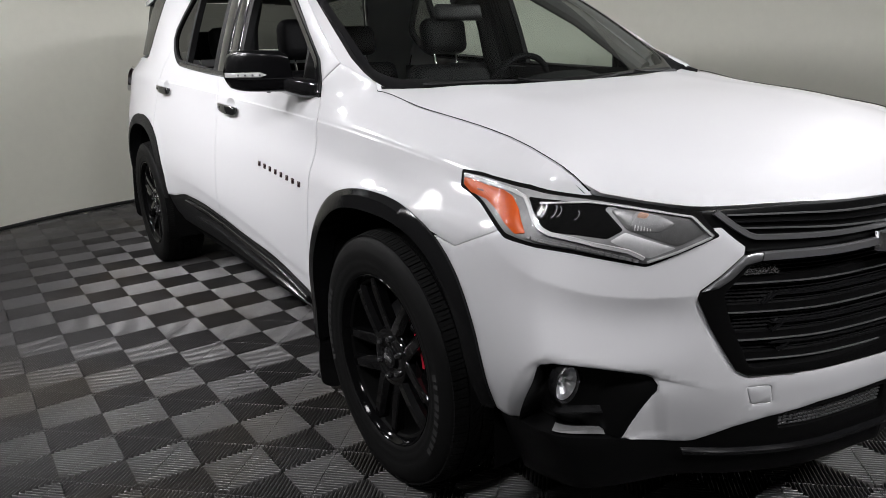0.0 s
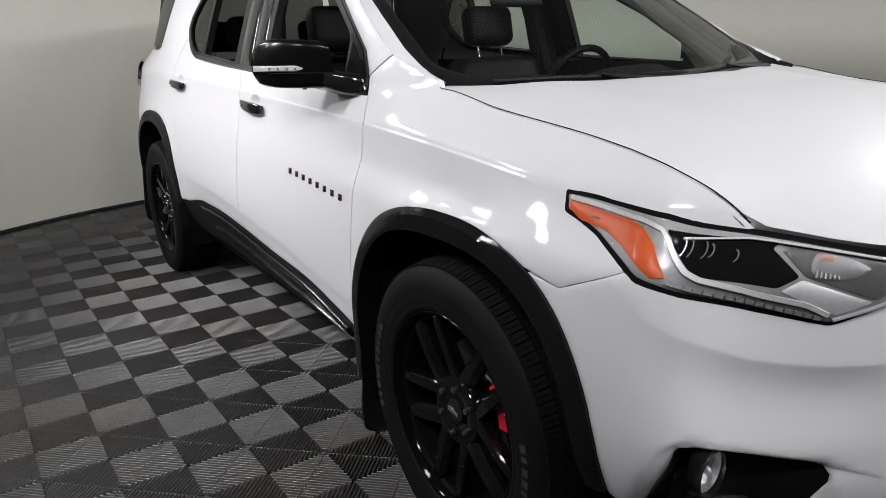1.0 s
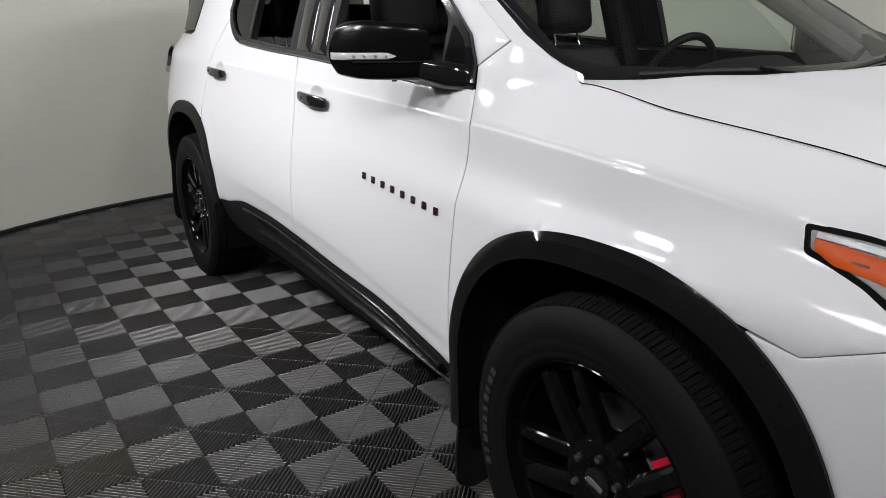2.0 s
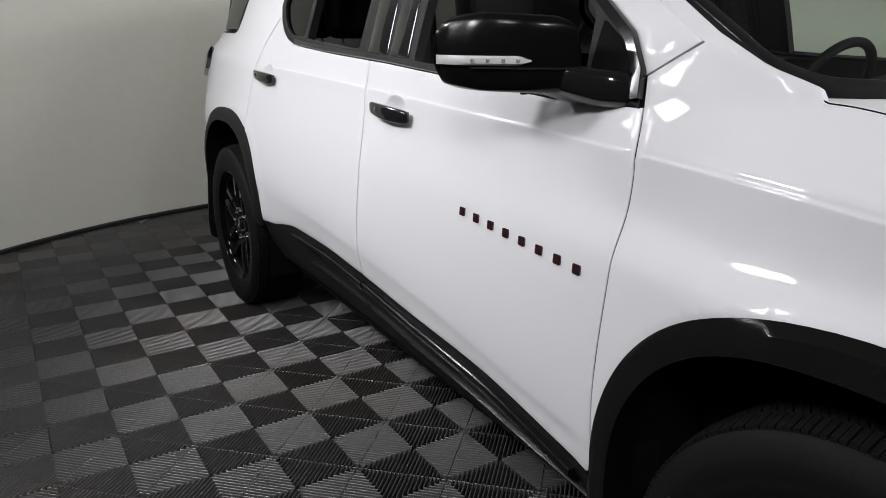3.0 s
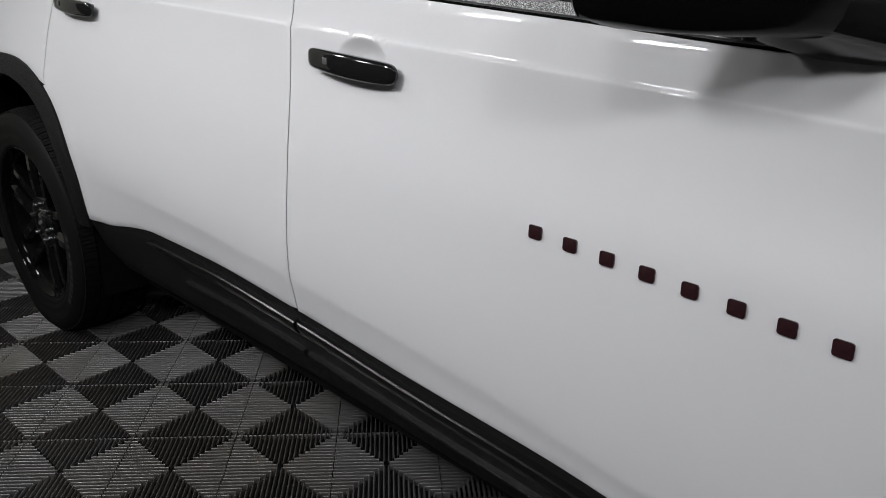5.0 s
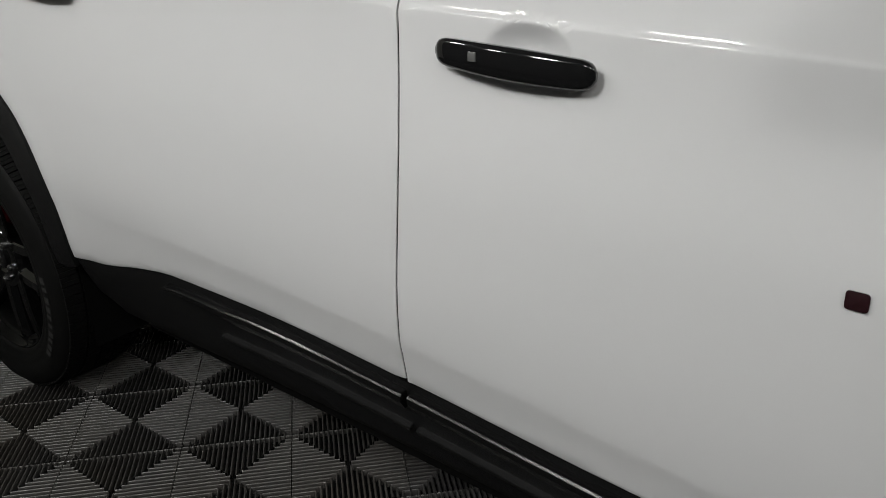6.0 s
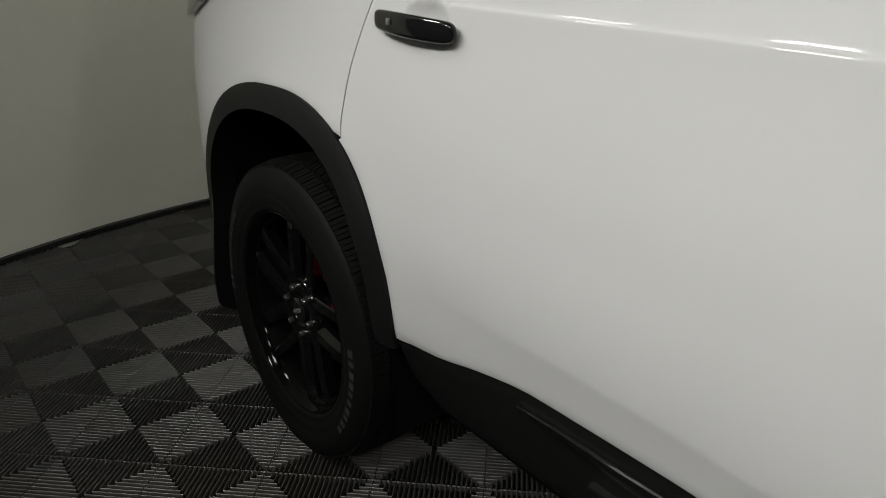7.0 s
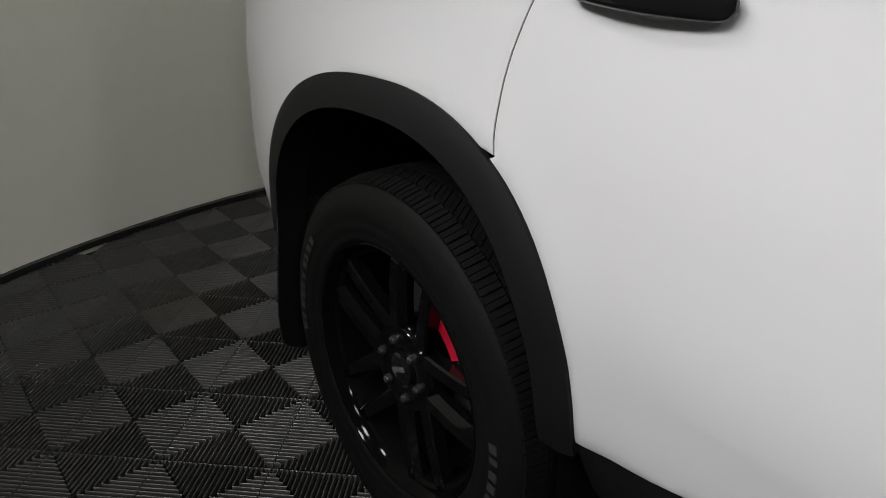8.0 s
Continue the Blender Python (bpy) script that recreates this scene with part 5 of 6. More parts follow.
def build_face(car):
    """Bumper, grille, lower valance, lamps."""
    # white bumper cover, one half each side
    for s in (1, -1):
        o = [(-0.385, 0.8252)]
        o += [(-0.2985, 0.8363)] + [p for p in span(front_arch, 0.5, 1, 60) if p[1] < 0.834]
        pocket = [(-0.572, 0.413), (-0.600, 0.465), (-0.638, 0.535), (-0.664, 0.586), (-0.674, 0.594), (-0.70, 0.598), (-0.792, 0.583), (-0.912, 0.56), (-0.935, 0.55), (-0.948, 0.53), (-0.945, 0.515), (-0.90, 0.462), (-0.832, 0.382)]
        low = [(-0.98, 0.364), (-1.01, 0.362), (-1.03, 0.366), (-1.12, 0.407), (-1.20, 0.428), (-1.342, 0.451), (-1.64, 0.456)]
        o += [(-0.507, 0.423)] + pocket + low
        o += [(-1.64, 0.542), (-1.413, 0.547), (-1.247, 0.547), (-1.138, 0.549), (-1.11, 0.568), (-1.083, 0.612), (-1.044, 0.679), (-1.011, 0.743), (-1.015, 0.765), (-1.053, 0.796), (-1.10, 0.842), (-1.10, 0.86), (-1.03, 0.905), (-0.85, 0.90), (-0.66, 0.9135), (-0.55, 0.8913), (-0.43, 0.8433)]
        tow = rounded([(-1.142, 0.521), (-1.202, 0.521), (-1.212, 0.471), (-1.159, 0.469)], 0.008)
        cover = rounded([(-1.1432, 0.5198), (-1.2008, 0.5198), (-1.2106, 0.4722), (-1.1600, 0.4702)], 0.008)
        rings = [q for d in (0.001, 0.006, 0.012, 0.019, 0.027) for q in pocket_edge(d)] + [(-0.955 - 0.11 * i / 18, 0.5475 - 0.03 * i / 18 + d) for i in range(19) for d in (-0.005, -0.001, 0.002)]
        panel("front_bumper", o, bumper_skin, M_WHITE, car, holes=[tow], flip=s, extra=rings + [(p, BROW(p) + d) for p in [-0.5 - 0.58 * i / 48 for i in range(49)] for d in (-0.008, -0.003, 0.0, 0.004)], h=0.016, depth=0.03, label="white front bumper cover", angle=50)
        panel("tow_cover", cover, skin, M_WHITE, car, lift=0.0, depth=0.008, flip=s, h=0.02, label="small white tow hook cover")
        panel("tow_recess", rounded([(-1.135, 0.526), (-1.206, 0.526), (-1.216, 0.466), (-1.153, 0.464)], 0.008), skin, M_VOID, car, lift=-0.012, depth=0.003, flip=s, h=0.03)
        # fog lamp pocket: a dished black surround with a lamp in it
        lamp_c = (-0.722, 0.539)
        hole = [(lamp_c[0] + 0.040 * math.cos(a), lamp_c[1] + 0.045 * math.sin(a)) for a in [2 * math.pi * i / 24 for i in range(24)]]
        back = panel("fog_surround", pocket + [(-0.78, 0.386), (-0.68, 0.399)], fog_dip, M_VALANCE, car, flip=s, depth=0.02, h=0.014, holes=[hole], label="black dished fog lamp surround")
        # a thin curved ledge under the lamp and a silver wedge low in the pocket
        bm = ribbon(bmesh.new(), skin, [(-0.668 - 0.13 * t, 0.452 + 0.014 * max(0.0, 1 - 5 * t) ** 2 - 0.004 * t) for t in [i / 16 for i in range(17)]], 0.006, -0.05, -0.026, s)
        part("fog_ledge", bm, M_SATIN, back, "satin ledge under the fog lamp")
        bm = bmesh.new()
        rows = []
        for i in range(13):
            t = i / 12
            p, h = -0.660 - 0.128 * t, 0.002 + 0.012 * t ** 1.6
            h = h if i < 12 else 0.003
            z = 0.405 - 0.012 * t
            rows.append([tuple(Vector((q.x * s, q.y, q.z))) for q in (skin(p, z, -0.04), skin(p, z, -0.012), skin(p, z + h, -0.014 - 0.004 * t), skin(p, z + h * 0.9, -0.018 - 0.010 * t))])
        grid(bm, rows)
        part("fog_wedge", bm, M_BOWL, back, "silver wedge low in the fog lamp pocket")
        fog = new("fog_lamp", None)
        fog.parent = car
        tagged(fog, "round clear fog lamp with a bright reflector")
        c = skin(*lamp_c, -0.03)

        def disc(rings, material, name):
            bm = bmesh.new()
            rows = []
            for rr, dy in rings:
                rows.append([(s * (c.x + 0.35 * dy) + rr * math.cos(2 * math.pi * i / 28) * 0.94, c.y + dy + s * rr * math.cos(2 * math.pi * i / 28) * 0.10, c.z + rr * math.sin(2 * math.pi * i / 28)) for i in range(28)])
            vs = grid(bm, rows, closed_u=True)
            if name == "fog_lens":
                cap(bm, vs[-1])
            part(name, bm, material, fog)
        disc(((0.047, 0.02), (0.047, -0.015), (0.043, -0.018), (0.041, 0.0)), M_SATIN, "fog_ring")
        # faceted reflector
        bm = bmesh.new()
        rows = [[(s * (c.x + 0.35 * dy) + rr * math.cos(a) * 0.94, c.y + dy + (0.004 if i % 2 and 0.01 < rr < 0.038 else 0.0) + s * rr * math.cos(a) * 0.10, c.z + rr * math.sin(a)) for i, a in enumerate([2 * math.pi * k / 18 for k in range(18)])] for rr, dy in ((0.041, -0.006), (0.035, 0.006), (0.024, 0.016), (0.012, 0.021), (0.010, 0.012), (0.005, 0.008))]
        cap(bm, grid(bm, rows, closed_u=True)[-1])
        part("fog_reflector", bm, M_REFLECT, fog, "bright faceted reflector", smooth=False)
        disc(((0.041, -0.010), (0.030, -0.016), (0.014, -0.020), (0.003, -0.0205)), M_LENS, "fog_lens")
        # lower valance
        o = [(-0.507, 0.422), (-0.572, 0.411), (-0.68, 0.397), (-0.78, 0.384), (-0.832, 0.380)] + [(p, z - 0.002) for p, z in low] + [(-1.64, 0.262), (-1.2, 0.256), (-1.03, 0.250), (-0.9, 0.238), (-0.6, 0.225), (-0.50, 0.22)]
        hole = rounded([(-1.235, 0.432), (-1.238, 0.385), (-1.60, 0.388), (-1.60, 0.438)], 0.01)
        panel("lower_valance", o, skin, M_VALANCE, car, lift=-0.004, depth=0.06, holes=[hole], flip=s, h=0.03, label="black plastic lower valance")
        bm = bmesh.new()
        for j in range(5):
            for i in range(24):
                p0 = -1.24 - i * 0.015
                z0 = 0.389 + j * 0.0105
                pts = [skin(p, z, l) for l in (-0.02, -0.012) for p, z in ((p0, z0), (p0 - 0.012, z0), (p0 - 0.012, z0 + 0.004), (p0, z0 + 0.004))]
                v = [bm.verts.new((s * q.x, q.y, q.z)) for q in pts]
                for f in ((4, 5, 6, 7), (0, 1, 5, 4), (2, 3, 7, 6), (1, 2, 6, 5), (3, 0, 4, 7)):
                    bm.faces.new([v[k] for k in f])
        part("lower_mesh", bm, M_DARKCHROME, car, "grey mesh in the lower intake", smooth=False)
        bm = ribbon(bmesh.new(), skin, [(-1.0 - 0.64 * i / 20, 0.334 - 0.01 * i / 20) for i in range(21)], 0.012, -0.02, 0.010, s)
        part("lower_lip", bm, M_GLOSS, car, "gloss black lip")
        # grille surround and its bright upper edge
        ring = [(-1.64, 0.544), (-1.413, 0.549), (-1.247, 0.549), (-1.140, 0.551), (-1.112, 0.569), (-1.085, 0.613), (-1.046, 0.680), (-1.013, 0.743), (-1.017, 0.764), (-1.055, 0.795), (-1.10, 0.840), (-1.115, 0.846), (-1.64, 0.846)]
        inr = [(-1.64, 0.822), (-1.3, 0.825), (-1.12, 0.820), (-1.087, 0.781), (-1.068, 0.756), (-1.077, 0.722), (-1.103, 0.66), (-1.142, 0.576), (-1.156, 0.570), (-1.319, 0.572), (-1.64, 0.576)]
        panel("grille_frame", ring + inr, skin, M_VALANCE, car, flip=s, lift=0.004, depth=0.05, h=0.03, label="black grille frame")
        o = [(-1.017, 0.764), (-1.055, 0.795), (-1.10, 0.841), (-1.125, 0.846), (-1.145, 0.846), (-1.14, 0.828), (-1.105, 0.820), (-1.078, 0.790), (-1.05, 0.770)]
        panel("grille_chrome", o, skin, M_DARKCHROME, car, flip=s, lift=0.009, depth=0.01, h=0.03, round_edge=0.003, label="dark bright-metal edge of the grille")
        part("grille_top_edge", ribbon(bmesh.new(), skin, [(-1.14 - 0.5 * i / 20, 0.838 - 0.004 * i / 20) for i in range(21)], 0.019, 0.0, 0.013, s), M_DARKCHROME, car, "dark bright-metal strip over the grille")
        # silver strip that stands in for the highlight along the bumper's edge
        bm = ribbon(bmesh.new(), skin, [(-1.013, 0.740), (-1.046, 0.677), (-1.085, 0.610), (-1.113, 0.566), (-1.142, 0.549), (-1.25, 0.547), (-1.64, 0.543)], 0.0025, -0.01, 0.003, s)
        part("bumper_edge_highlight", bm, M_SILVER, car, "thin bright strip for the highlight on the bumper's edge")
        rear = lambda p, z, l=0.0: skin(p, z, l - 0.045)
        panel("grille_back", [(-1.64, 0.824), (-1.12, 0.824), (-1.06, 0.756), (-1.15, 0.568), (-1.64, 0.574)], rear, M_VOID, car, flip=s, depth=0.005, h=0.05)
        side = Curve((0.55, -1.15), (0.66, -1.105), (0.756, -1.070), (0.781, -1.088), (0.83, -1.125))
        for zc in (0.781, 0.712, 0.644, 0.594):
            fall = lambda p: -0.022 * (-p - 1.09)
            p0 = side(zc) - 0.004
            line = [p0 - (1.64 + p0) * i / 20 for i in range(21)]
            bar = part("grille_bar", ribbon(bmesh.new(), rear, [(p, zc + fall(p)) for p in line], 0.020, 0.0, 0.026, s), M_VALANCE, car, "gloss black grille bar")
            # the highlight on the bar's lower edge, built as a lighter strip
            part("bar_highlight", ribbon(bmesh.new(), rear, [(p, zc - 0.010 + fall(p)) for p in line], 0.0022, 0.01, 0.031, s), M_DARKCHROME, bar, "thin strip for the highlight on the bar's lower edge")
            # a raised plate with a slanted end steps up from the bar towards the middle
            if zc < 0.75:
                kink = p0 - 0.085
                slope = dense([(kink, zc + 0.006), (kink - 0.034, zc + 0.030), (-1.2, zc + 0.030 + fall(-1.2)), (-1.64, zc + 0.030 + fall(-1.64))], 0.02, closed=False)
                part("bar_step", ribbon(bmesh.new(), rear, slope, 0.006, 0.0, 0.030, s), M_GLOSS, bar)
                for k in range(3):
                    z = zc + 0.010 + 0.0055 * k
                    a = kink - 0.016 - 0.008 * k
                    part("bar_slat", ribbon(bmesh.new(), rear, [(a - (1.64 + a) * i / 14, z + fall(a - (1.64 + a) * i / 14)) for i in range(15)], 0.0028, 0.004, 0.022, s), M_MESH, bar)
        # fine honeycomb netting
        bm = bmesh.new()
        for j in range(27):
            z0 = 0.580 + j * 0.0090
            lim = side(z0) - 0.006
            for i in range(46):
                p0 = -1.07 - (i + 0.5 * (j % 2)) * 0.0124
                if p0 > lim or p0 < -1.63:
                    continue
                zz = z0 - 0.022 * (-p0 - 1.09)
                pts = [rear(p, z, l) for l in (0.004, 0.016) for p, z in ((p0, zz), (p0 - 0.0075, zz), (p0 - 0.0103, zz + 0.0018), (p0 - 0.0075, zz + 0.0036), (p0, zz + 0.0036), (p0 + 0.0028, zz + 0.0018))]
                v = [bm.verts.new((s * q.x, q.y, q.z)) for q in pts]
                bm.faces.new(v[6:])
                for k in range(6):
                    bm.faces.new([v[k], v[(k + 1) % 6], v[6 + (k + 1) % 6], v[6 + k]])
        part("grille_mesh", bm, M_MESH, car, "black grille mesh", smooth=False)
        # a small bright honeycomb field in the grille's upper corner
        bm = bmesh.new()
        for j in range(5):
            for i in range(10):
                p0, z0 = -1.098 - (i + 0.5 * (j % 2)) * 0.0105, 0.795 + j * 0.0068
                if p0 > side(z0) - 0.006 or p0 < -1.205 + 1.6 * (z0 - 0.795):
                    continue
                ringo = [[rear(p0 + r * math.cos(a), z0 + r * 0.62 * math.sin(a), l) for a in [math.pi / 3 * k for k in range(6)]] for r, l in ((0.0058, 0.028), (0.0058, 0.034), (0.0042, 0.034), (0.0042, 0.028))]
                grid(bm, [[Vector((s * q.x, q.y, q.z)) for q in r] for r in ringo], closed_u=True)
        part("honeycomb", bm, M_SILVER, car, "small bright honeycomb in the grille corner", smooth=False)
        # upper grille between hood and main frame
        o = [(-1.64, 0.929), (-1.34, 0.939), (-1.18, 0.944), (-1.04, 0.943), (-0.975, 0.942), (-0.964, 0.938), (-0.995, 0.911), (-1.027, 0.889), (-1.10, 0.850), (-1.12, 0.846), (-1.64, 0.846)]
        panel("upper_grille", o, skin, M_VALANCE, car, flip=s, lift=-0.004, depth=0.03, h=0.03, label="black upper grille")
        up = lambda p, z, l=0.0: skin(p, z, l - 0.004)
        for path, w, m, name in (([(-1.0, 0.938), (-1.06, 0.906), (-1.10, 0.886), (-1.122, 0.880), (-1.205, 0.876), (-1.36, 0.872), (-1.64, 0.866)], 0.012, M_DARKCHROME, "upper_edge"), ([(-1.03, 0.931), (-1.19, 0.927), (-1.5, 0.915), (-1.64, 0.910)], 0.0035, M_DARKCHROME, "upper_bar"), ([(-1.07, 0.902), (-1.2, 0.896), (-1.5, 0.879), (-1.64, 0.872)], 0.003, M_DARKCHROME, "upper_bar"), ([(-1.055, 0.916), (-1.2, 0.911), (-1.5, 0.897), (-1.64, 0.891)], 0.003, M_GLOSS, "upper_bar")):
            part(name, ribbon(bmesh.new(), up, dense(path, 0.02, closed=False), w, 0.0, 0.009, s), m, car)
        build_headlamp(car, s)
    bm = bmesh.new()
    q = skin(-1.64, 0.835, 0.02)
    o = [(-0.165, -0.022), (-0.06, -0.022), (-0.055, -0.045), (0.055, -0.045), (0.06, -0.022), (0.165, -0.022), (0.175, 0.022), (0.06, 0.022), (0.055, 0.045), (-0.055, 0.045), (-0.06, 0.022), (-0.175, 0.022)]
    a = [bm.verts.new((x, q.y - 0.012 + 0.4 * x * x, q.z + z)) for x, z in o]
    b = [bm.verts.new((x * 1.03, q.y + 0.03, q.z + z * 1.1)) for x, z in o]
    cap(bm, a)
    cap(bm, b)
    for i in range(len(o)):
        j = (i + 1) % len(o)
        bm.faces.new([a[i], a[j], b[j], b[i]])
    part("emblem", bm, M_CHROME, car, "plain bright emblem plate", smooth=False)


M_MESH = mat("grille_mesh", (0.009, 0.009, 0.0095), rough=0.4, spec=0.4, grain=0.15)


def build_headlamp(car, s):
    """Headlamp: black housing, bezel strip, amber markers, lamp wells, reflector, lens."""
    lamp = new("headlamp", None)
    lamp.parent = car
    tagged(lamp, "clear headlamp with an amber side marker")
    P = lambda name, o, m, r=0.006, **k: panel(name, rounded(o, r), skin, m, lamp, flip=s, **k)
    P("lamp_housing", [(-0.325, 1.002), (-0.336, 0.959), (-0.437, 0.931), (-0.575, 0.877), (-0.682, 0.860), (-0.784, 0.838), (-0.890, 0.820), (-1.037, 0.887), (-0.993, 0.917), (-0.963, 0.942), (-0.859, 0.955), (-0.751, 0.970), (-0.611, 0.990), (-0.415, 1.0)], M_VOID, 0.01, lift=0.001, depth=0.03, h=0.03)
    inset = [(-0.338, 0.993), (-0.346, 0.966), (-0.445, 0.938), (-0.582, 0.886), (-0.69, 0.868), (-0.79, 0.847), (-0.887, 0.829), (-1.022, 0.888), (-0.985, 0.912), (-0.955, 0.932), (-0.855, 0.946), (-0.75, 0.960), (-0.61, 0.980), (-0.42, 0.991)]
    P("lamp_bowl", inset, M_BOWL, lift=0.003, depth=0.004, h=0.03)
    P("amber_marker", [(-0.348, 0.984), (-0.44, 0.974), (-0.505, 0.971), (-0.549, 0.961), (-0.595, 0.936), (-0.649, 0.889), (-0.617, 0.886), (-0.565, 0.905), (-0.507, 0.928), (-0.457, 0.943), (-0.385, 0.951), (-0.352, 0.966)], M_AMBER, lift=0.007, depth=0.005, h=0.02, label="amber side marker")
    P("marker_reflector", [(-0.402, 0.966), (-0.403, 0.957), (-0.438, 0.954), (-0.437, 0.963)], M_DARKAMBER, 0.002, lift=0.0078, depth=0.002, h=0.02)
    P("lamp_well", [(-0.607, 0.966), (-0.79, 0.949), (-0.783, 0.940), (-0.832, 0.899), (-0.806, 0.880), (-0.694, 0.894), (-0.662, 0.923)], M_VOID, lift=0.005, depth=0.003, h=0.03, label="black lamp well")
    # silver arcs put in for the crisp highlights on the clear projector pieces
    for p, z, h in ((-0.663, 0.937, 0.014), (-0.674, 0.936, 0.014), (-0.694, 0.934, 0.013), (-0.703, 0.933, 0.010), (-0.735, 0.926, 0.009)):
        path = [(p - 0.005 * math.sin(math.pi * k / 8), z + h * math.cos(math.pi * k / 8)) for k in range(9)]
        part("projector_glint", ribbon(bmesh.new(), skin, path, 0.0022, 0.004, 0.010, s), M_SILVER, lamp)
    P("indicator_well", [(-0.806, 0.944), (-0.895, 0.937), (-0.943, 0.931), (-0.999, 0.896), (-0.947, 0.868), (-0.838, 0.900), (-0.795, 0.938)], M_DARKBOWL, lift=0.005, depth=0.003, h=0.03)
    P("indicator_reflector", [(-0.842, 0.939), (-0.838, 0.92), (-0.846, 0.902), (-0.875, 0.896), (-0.902, 0.899), (-0.925, 0.915), (-0.890, 0.930)], M_BOWL, 0.01, lift=0.008, depth=0.004, h=0.02)
    for k in range(6):
        path = [(-0.850 - 0.006 * k, 0.910 - 0.0012 * k), (-0.852 - 0.006 * k, 0.899)]
        part("reflector_rib", ribbon(bmesh.new(), skin, path, 0.0022, 0.006, 0.0105, s), M_BRIGHT, lamp)
    P("indicator_bulb", [(-0.848, 0.937), (-0.847, 0.924), (-0.866, 0.924), (-0.868, 0.934)], M_PALE, lift=0.010, depth=0.004, h=0.01)
    P("lamp_ledge", [(-0.836, 0.895), (-0.943, 0.865), (-0.892, 0.842), (-0.812, 0.876)], M_BRIGHT, 0.004, lift=0.006, depth=0.003, h=0.03)
    for path, w, m, name in (([(-0.352, 0.987), (-0.42, 0.983), (-0.55, 0.973), (-0.602, 0.962), (-0.632, 0.940), (-0.657, 0.918), (-0.678, 0.900), (-0.70, 0.889), (-0.782, 0.869), (-0.850, 0.857), (-0.882, 0.842)], 0.009, M_BRIGHT, "daytime_strip"), ([(-0.66, 0.950), (-0.75, 0.954), (-0.855, 0.942), (-0.95, 0.930), (-1.012, 0.889)], 0.004, M_BRIGHT, "upper_strip"), ([(-0.89, 0.834), (-0.95, 0.858), (-1.012, 0.886)], 0.004, M_BRIGHT, "lower_strip")):
        part(name, ribbon(bmesh.new(), skin, dense(path, 0.015, closed=False), w, 0.002, 0.010, s), m, lamp)
    for k in range(16):
        t0, t1 = k / 16, (k + 0.8) / 16
        at = lambda t: (-0.655 - 0.22 * t, 0.882 - 0.047 * t)
        part("strip_segment", ribbon(bmesh.new(), skin, [at(t0), at(t1)], 0.007, 0.002, 0.009, s), M_BOWL, lamp)
    g = P("lamp_lens", inset, M_LENS, lift=0.0135, depth=0.009, h=0.03)
    g.visible_shadow = False


M_DARKAMBER = mat("dark_amber", (0.12, 0.03, 0.008), rough=0.3, grain=0.2, scale=200)
M_BOWL = mat("lamp_bowl", (0.25, 0.25, 0.25), rough=0.55, metal=0.8, grain=0.25, scale=60, bump=0.2, bump_scale=120)
M_DARKBOWL = mat("smoked_bowl", (0.16, 0.16, 0.157), rough=0.3, metal=0.5, grain=0.2, scale=60)


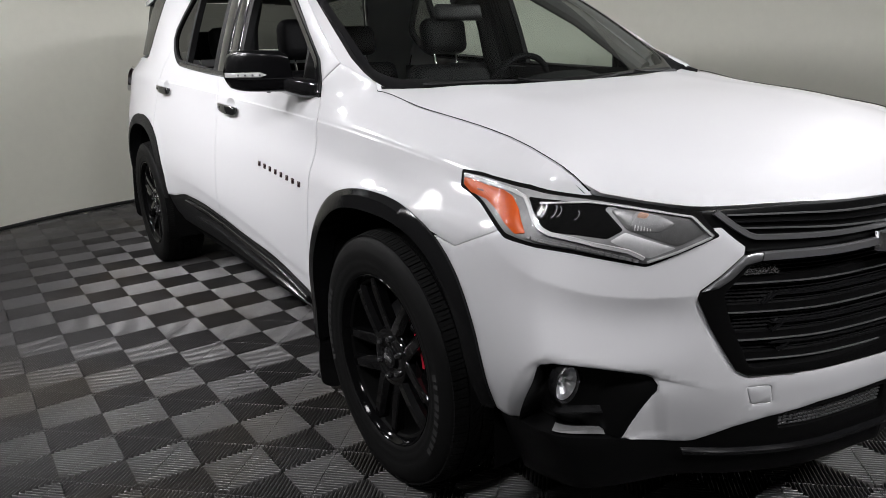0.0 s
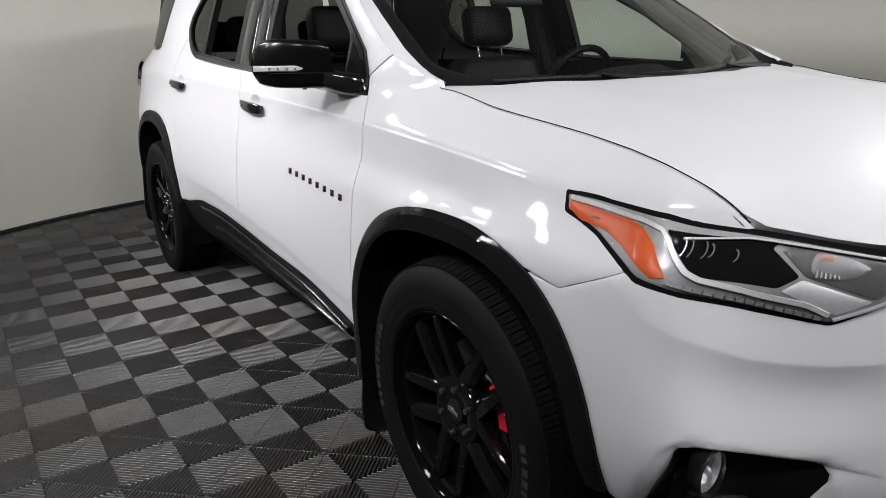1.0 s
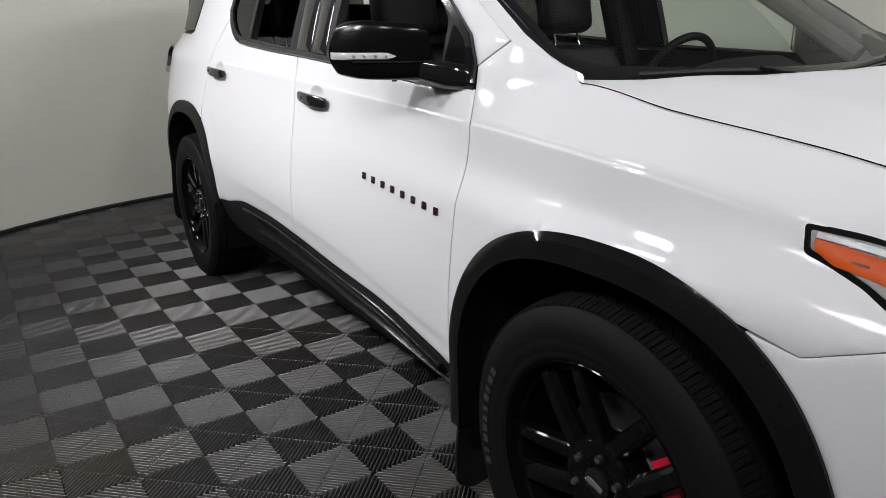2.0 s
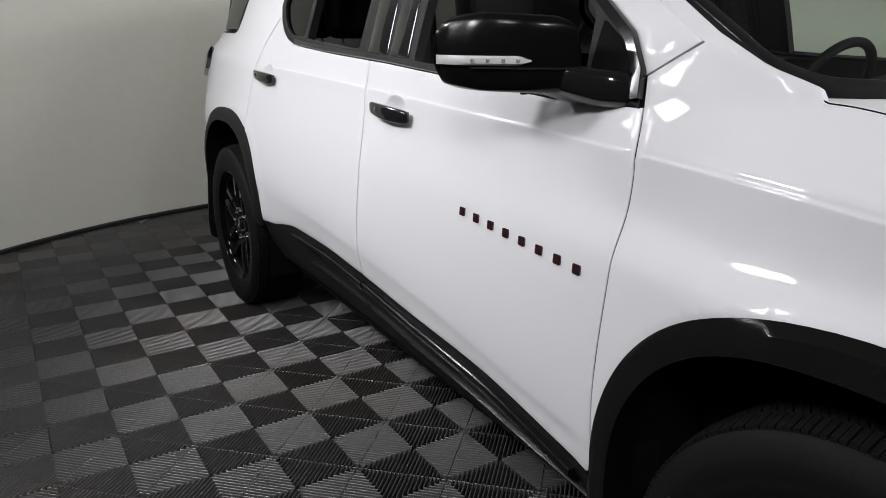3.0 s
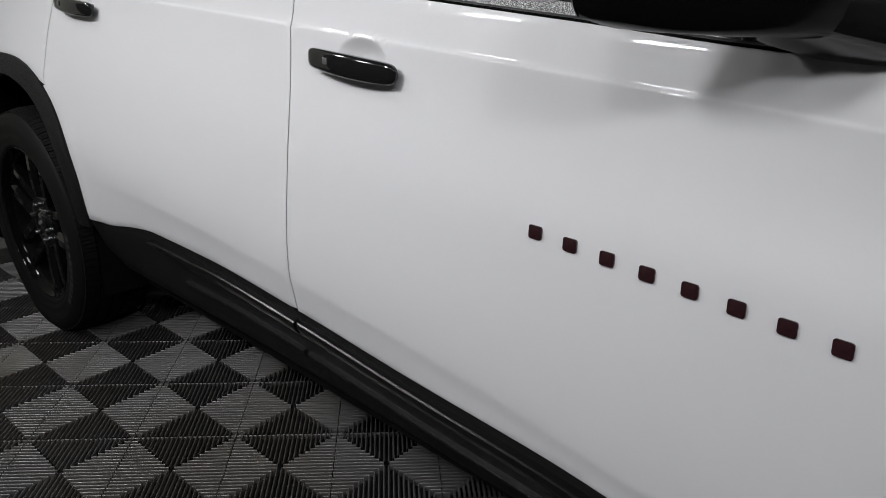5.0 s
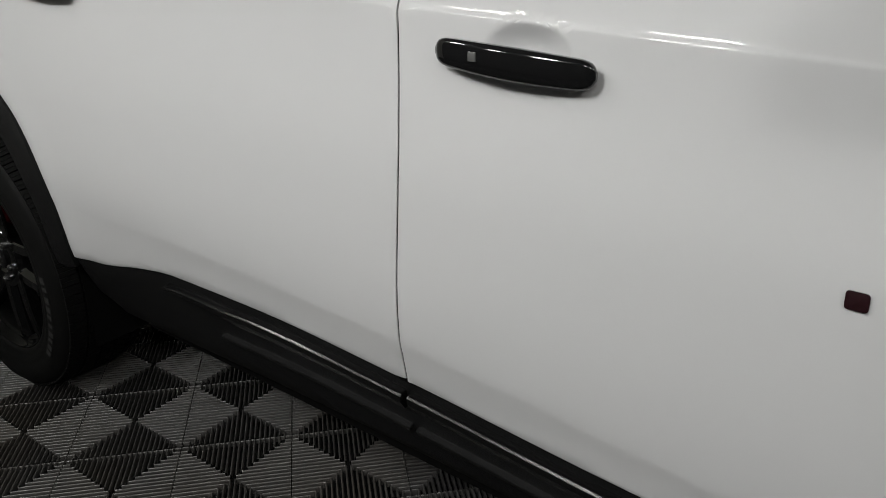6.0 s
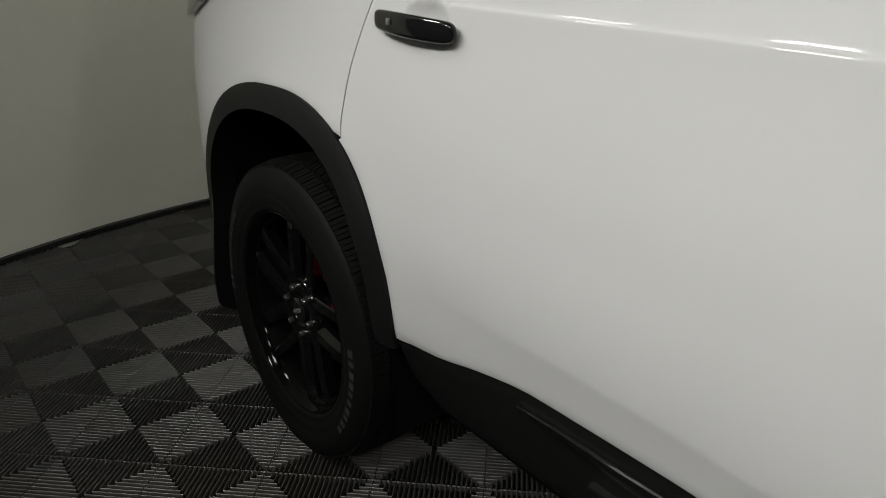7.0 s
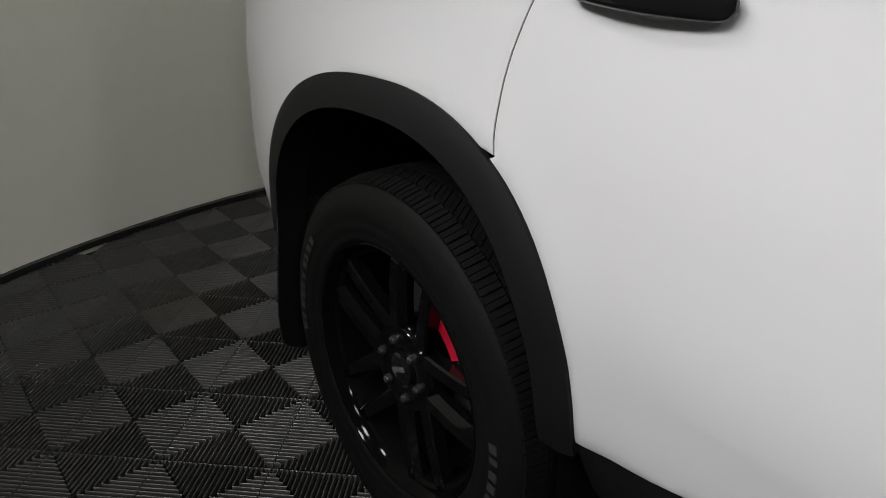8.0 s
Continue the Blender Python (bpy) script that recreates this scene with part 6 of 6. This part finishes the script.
def build_cabin(car):
    """Dashboard, steering wheel, seats and the mirror pod, seen through the glass."""
    bm = bmesh.new()
    rows = []
    for i in range(13):
        x = -0.72 + 1.44 * i / 12
        h = 0.052 * math.exp(-((x - 0.40) / 0.20) ** 4)
        rows.append([(x, 0.34, 1.06), (x, 0.42, 1.115), (x, 0.60, 1.125 + h), (x, 0.74, 1.11 + h), (x, 0.80, 1.04), (x, 0.78, 0.80), (x, 0.40, 0.78)])
    vs = grid(bm, rows, closed_u=True)
    cap(bm, vs[0])
    cap(bm, vs[-1])
    part("dashboard", bm, M_DASH, car, "black dashboard")
    sw = new("steering_wheel", None)
    sw.parent = car
    bm = bmesh.new()
    c, R = Vector((0.38, 0.95, 1.072)), 0.182
    rows = []
    for i in range(40):
        a = 2 * math.pi * i / 40
        d = Vector((math.cos(a), -0.40 * math.sin(a), 0.917 * math.sin(a)))
        nrm = Vector((0, 0.917, 0.40))
        rows.append([c + d * (R + 0.015 * math.cos(b)) + nrm * 0.015 * math.sin(b) for b in [2 * math.pi * k / 10 for k in range(10)]])
    grid(bm, rows, closed_u=True, closed_v=True)
    part("steering_rim", bm, M_SEAT, sw)
    bm = bmesh.new()
    tube(bm, [c + Vector((0, 0.01, 0.0)), c + Vector((0, -0.05, -0.03))], [0.07, 0.06], 16)
    tube(bm, [c + Vector((-0.18, 0, 0)), c + Vector((0.18, 0, 0))], 0.02, 8, 0.6)
    part("steering_hub", bm, M_DASH, sw)
    for x, y in ((-0.40, 1.22), (0.40, 1.20), (-0.42, 2.28), (0.42, 2.28), (-0.33, 3.1), (0.33, 3.1)):
        seat = new("seat", None)
        seat.parent = car
        tagged(seat, "black leather seat with a headrest")
        for nm, (w, d, h), (oy, oz), tilt in (("seat_cushion", (0.52, 0.52, 0.16), (-0.05, 0.62), 4), ("seat_back", (0.52, 0.14, 0.62), (0.28, 0.90), -16), ("headrest", (0.27, 0.11, 0.19), (0.40, 1.345), -10)):
            bm = bmesh.new()
            box(bm, -w / 2, w / 2, -d / 2, d / 2, -h / 2, h / 2, min(w, d, h) * 0.42, pose(x, y + oy, oz, tilt), 4)
            part(nm, bm, M_SEAT, seat)
        for dx in (-0.07, 0.07):
            bm = bmesh.new()
            tube(bm, [(x + dx, y + 0.365, 1.17), (x + dx, y + 0.395, 1.29)], 0.007, 8)
            part("headrest_post", bm, M_CHROME, seat)
    # inner pillars and door cards
    for s in (1, -1):
        bm = bmesh.new()
        grid(bm, [[(-s * (side_x(y, 1.0) - 0.07), y, z) for y in (0.55, 1.0, 1.6, 2.2, 2.7)] for z in (0.45, 0.8, 1.1, 1.17)])
        part("door_card", bm, M_DASH, car)
        bm = bmesh.new()
        tube(bm, [(-s * 0.75, 1.55, 1.1), (-s * 0.70, 1.60, 1.4), (-s * 0.62, 1.62, 1.66)], [0.07, 0.055, 0.06], 10)
        part("inner_pillar", bm, M_DASH, car)
        bm = bmesh.new()
        tube(bm, [(-s * 0.71, 0.46, 1.17), (-s * 0.66, 0.82, 1.40), (-s * 0.57, 1.25, 1.63)], [0.035, 0.04, 0.05], 10)
        part("inner_screen_pillar", bm, M_LINER, car)
    bm = bmesh.new()
    box(bm, -0.12, 0.12, -0.02, 0.02, -0.035, 0.035, 0.018, pose(0.0, 0.885, 1.432, -15), 3)
    box(bm, -0.05, 0.05, -0.05, 0.05, -0.03, 0.04, 0.015, pose(0.02, 0.87, 1.505, -28), 2)
    part("inner_mirror", bm, M_TRIM, car, "black inside mirror with its pod")


car = thing("car", "white sport utility car with black trim on the tiled floor", "car")
for s in (1, -1):
    build_side(car, s)
    build_mirror(car, s)
    build_wheel(car, 0.0, s, True)
    build_wheel(car, WHEELBASE, s, False)
build_shell(car)
build_face(car)
build_cabin(car)

# ---------------------------------------------------------------- the floor: ribbed interlocking tiles laid diagonally
SIDE = 0.278
RIBS = 22
TILE_TURN = 45 + 1.3
ORIGIN = (-1.259, 2.367)


def tile_geometry():
    """One square tile: thin web, and ribs that stand square to the edge they start from."""
    verts, faces = [], []

    def bar(a, b, w, z0, z1):
        d = Vector((b[0] - a[0], b[1] - a[1]))
        n = Vector((-d.y, d.x)).normalized() * w / 2
        i = len(verts)
        for p in (a, b):
            for k, z in ((-1.0, z0), (-0.92, z1 - 0.0045), (-0.62, z1 - 0.0016), (-0.2, z1), (0.2, z1), (0.62, z1 - 0.0016), (0.92, z1 - 0.0045), (1.0, z0)):
                verts.append((p[0] + k * n.x, p[1] + k * n.y, z))
        faces.extend([(i + k, i + k + 1, i + k + 9, i + k + 8) for k in range(7)])
    h = SIDE / 2
    step = SIDE / RIBS
    for q in range(4):
        c, s2 = round(math.cos(q * math.pi / 2)), round(math.sin(q * math.pi / 2))
        for i in range(RIBS):
            x = -h + (i + 0.5) * step
            a, b = (x, -h + 0.0015), (x, -abs(x) - 0.001)
            if b[1] - a[1] < 0.004:
                continue
            rot = lambda p: (p[0] * c - p[1] * s2, p[0] * s2 + p[1] * c)
            bar(rot(a), rot(b), step * 0.46, -0.018, 0.0)
        rim = lambda p: (p[0] * c - p[1] * s2, p[0] * s2 + p[1] * c)
        bar(rim((-h + 0.001, -h + 0.0012)), rim((h - 0.001, -h + 0.0012)), 0.0015, -0.018, -0.004)
    return verts, faces


def build_floor():
    bm = bmesh.new()
    lo = [bm.verts.new((x, y, -0.05)) for x, y in room_plan(0.1)]
    hi = [bm.verts.new((x, y, -0.0185)) for x, y in room_plan(0.1)]
    bm.faces.new(hi)
    bm.faces.new(lo)
    for i in range(len(lo)):
        j = (i + 1) % len(lo)
        bm.faces.new([lo[i], lo[j], hi[j], hi[i]])
    floor = tagged(link("floor", bm, M_UNDER, smooth=False), "grey ribbed plastic tile floor of the booth", "floor", kind="structure")
    verts, faces = tile_geometry()
    me = bpy.data.meshes.new("tile")
    me.from_pydata(verts, [], faces)
    me.materials.append(M_FLOOR)
    me.polygons.foreach_set("use_smooth", [True] * len(me.polygons))
    cs, sn = math.cos(radians(TILE_TURN)), math.sin(radians(TILE_TURN))
    near, rest = [], []
    for i in range(-30, 31):
        for j in range(-30, 31):
            u, v = (i + 0.5) * SIDE, (j + 0.5) * SIDE
            x, y = ORIGIN[0] + u * cs - v * sn, ORIGIN[1] + u * sn + v * cs
            if not inside([x], [y], room_plan(0.12))[0]:
                continue
            away = math.hypot((x + 1.35) / 0.8, (y - 2.3) / 1.9)
            near.append((away, x, y))
    near.sort()
    base = np.array(verts)
    rot = np.array(((cs, sn, 0), (-sn, cs, 0), (0, 0, 1)))
    for k, (_, x, y) in enumerate(near):
        if k < 300:
            ob = new("tile", me)
            ob.matrix_world = pose(x, y, 0, 0, 0, TILE_TURN + 90 * (k % 4))
            ob.parent = floor
        else:
            rest.append((x, y))
    allv = np.concatenate([base @ rot + np.array((x, y, 0)) for x, y in rest])
    nb = len(base)
    allf = [tuple(i + nb * k for i in f) for k in range(len(rest)) for f in faces]
    me2 = bpy.data.meshes.new("outer_tiles")
    me2.from_pydata(allv.tolist(), [], allf)
    me2.materials.append(M_FLOOR)
    me2.polygons.foreach_set("use_smooth", [True] * len(me2.polygons))
    tagged(new("outer_tiles", me2), "grey ribbed plastic floor tiles further from the car", "floor tiles", kind="stuff")


build_floor()
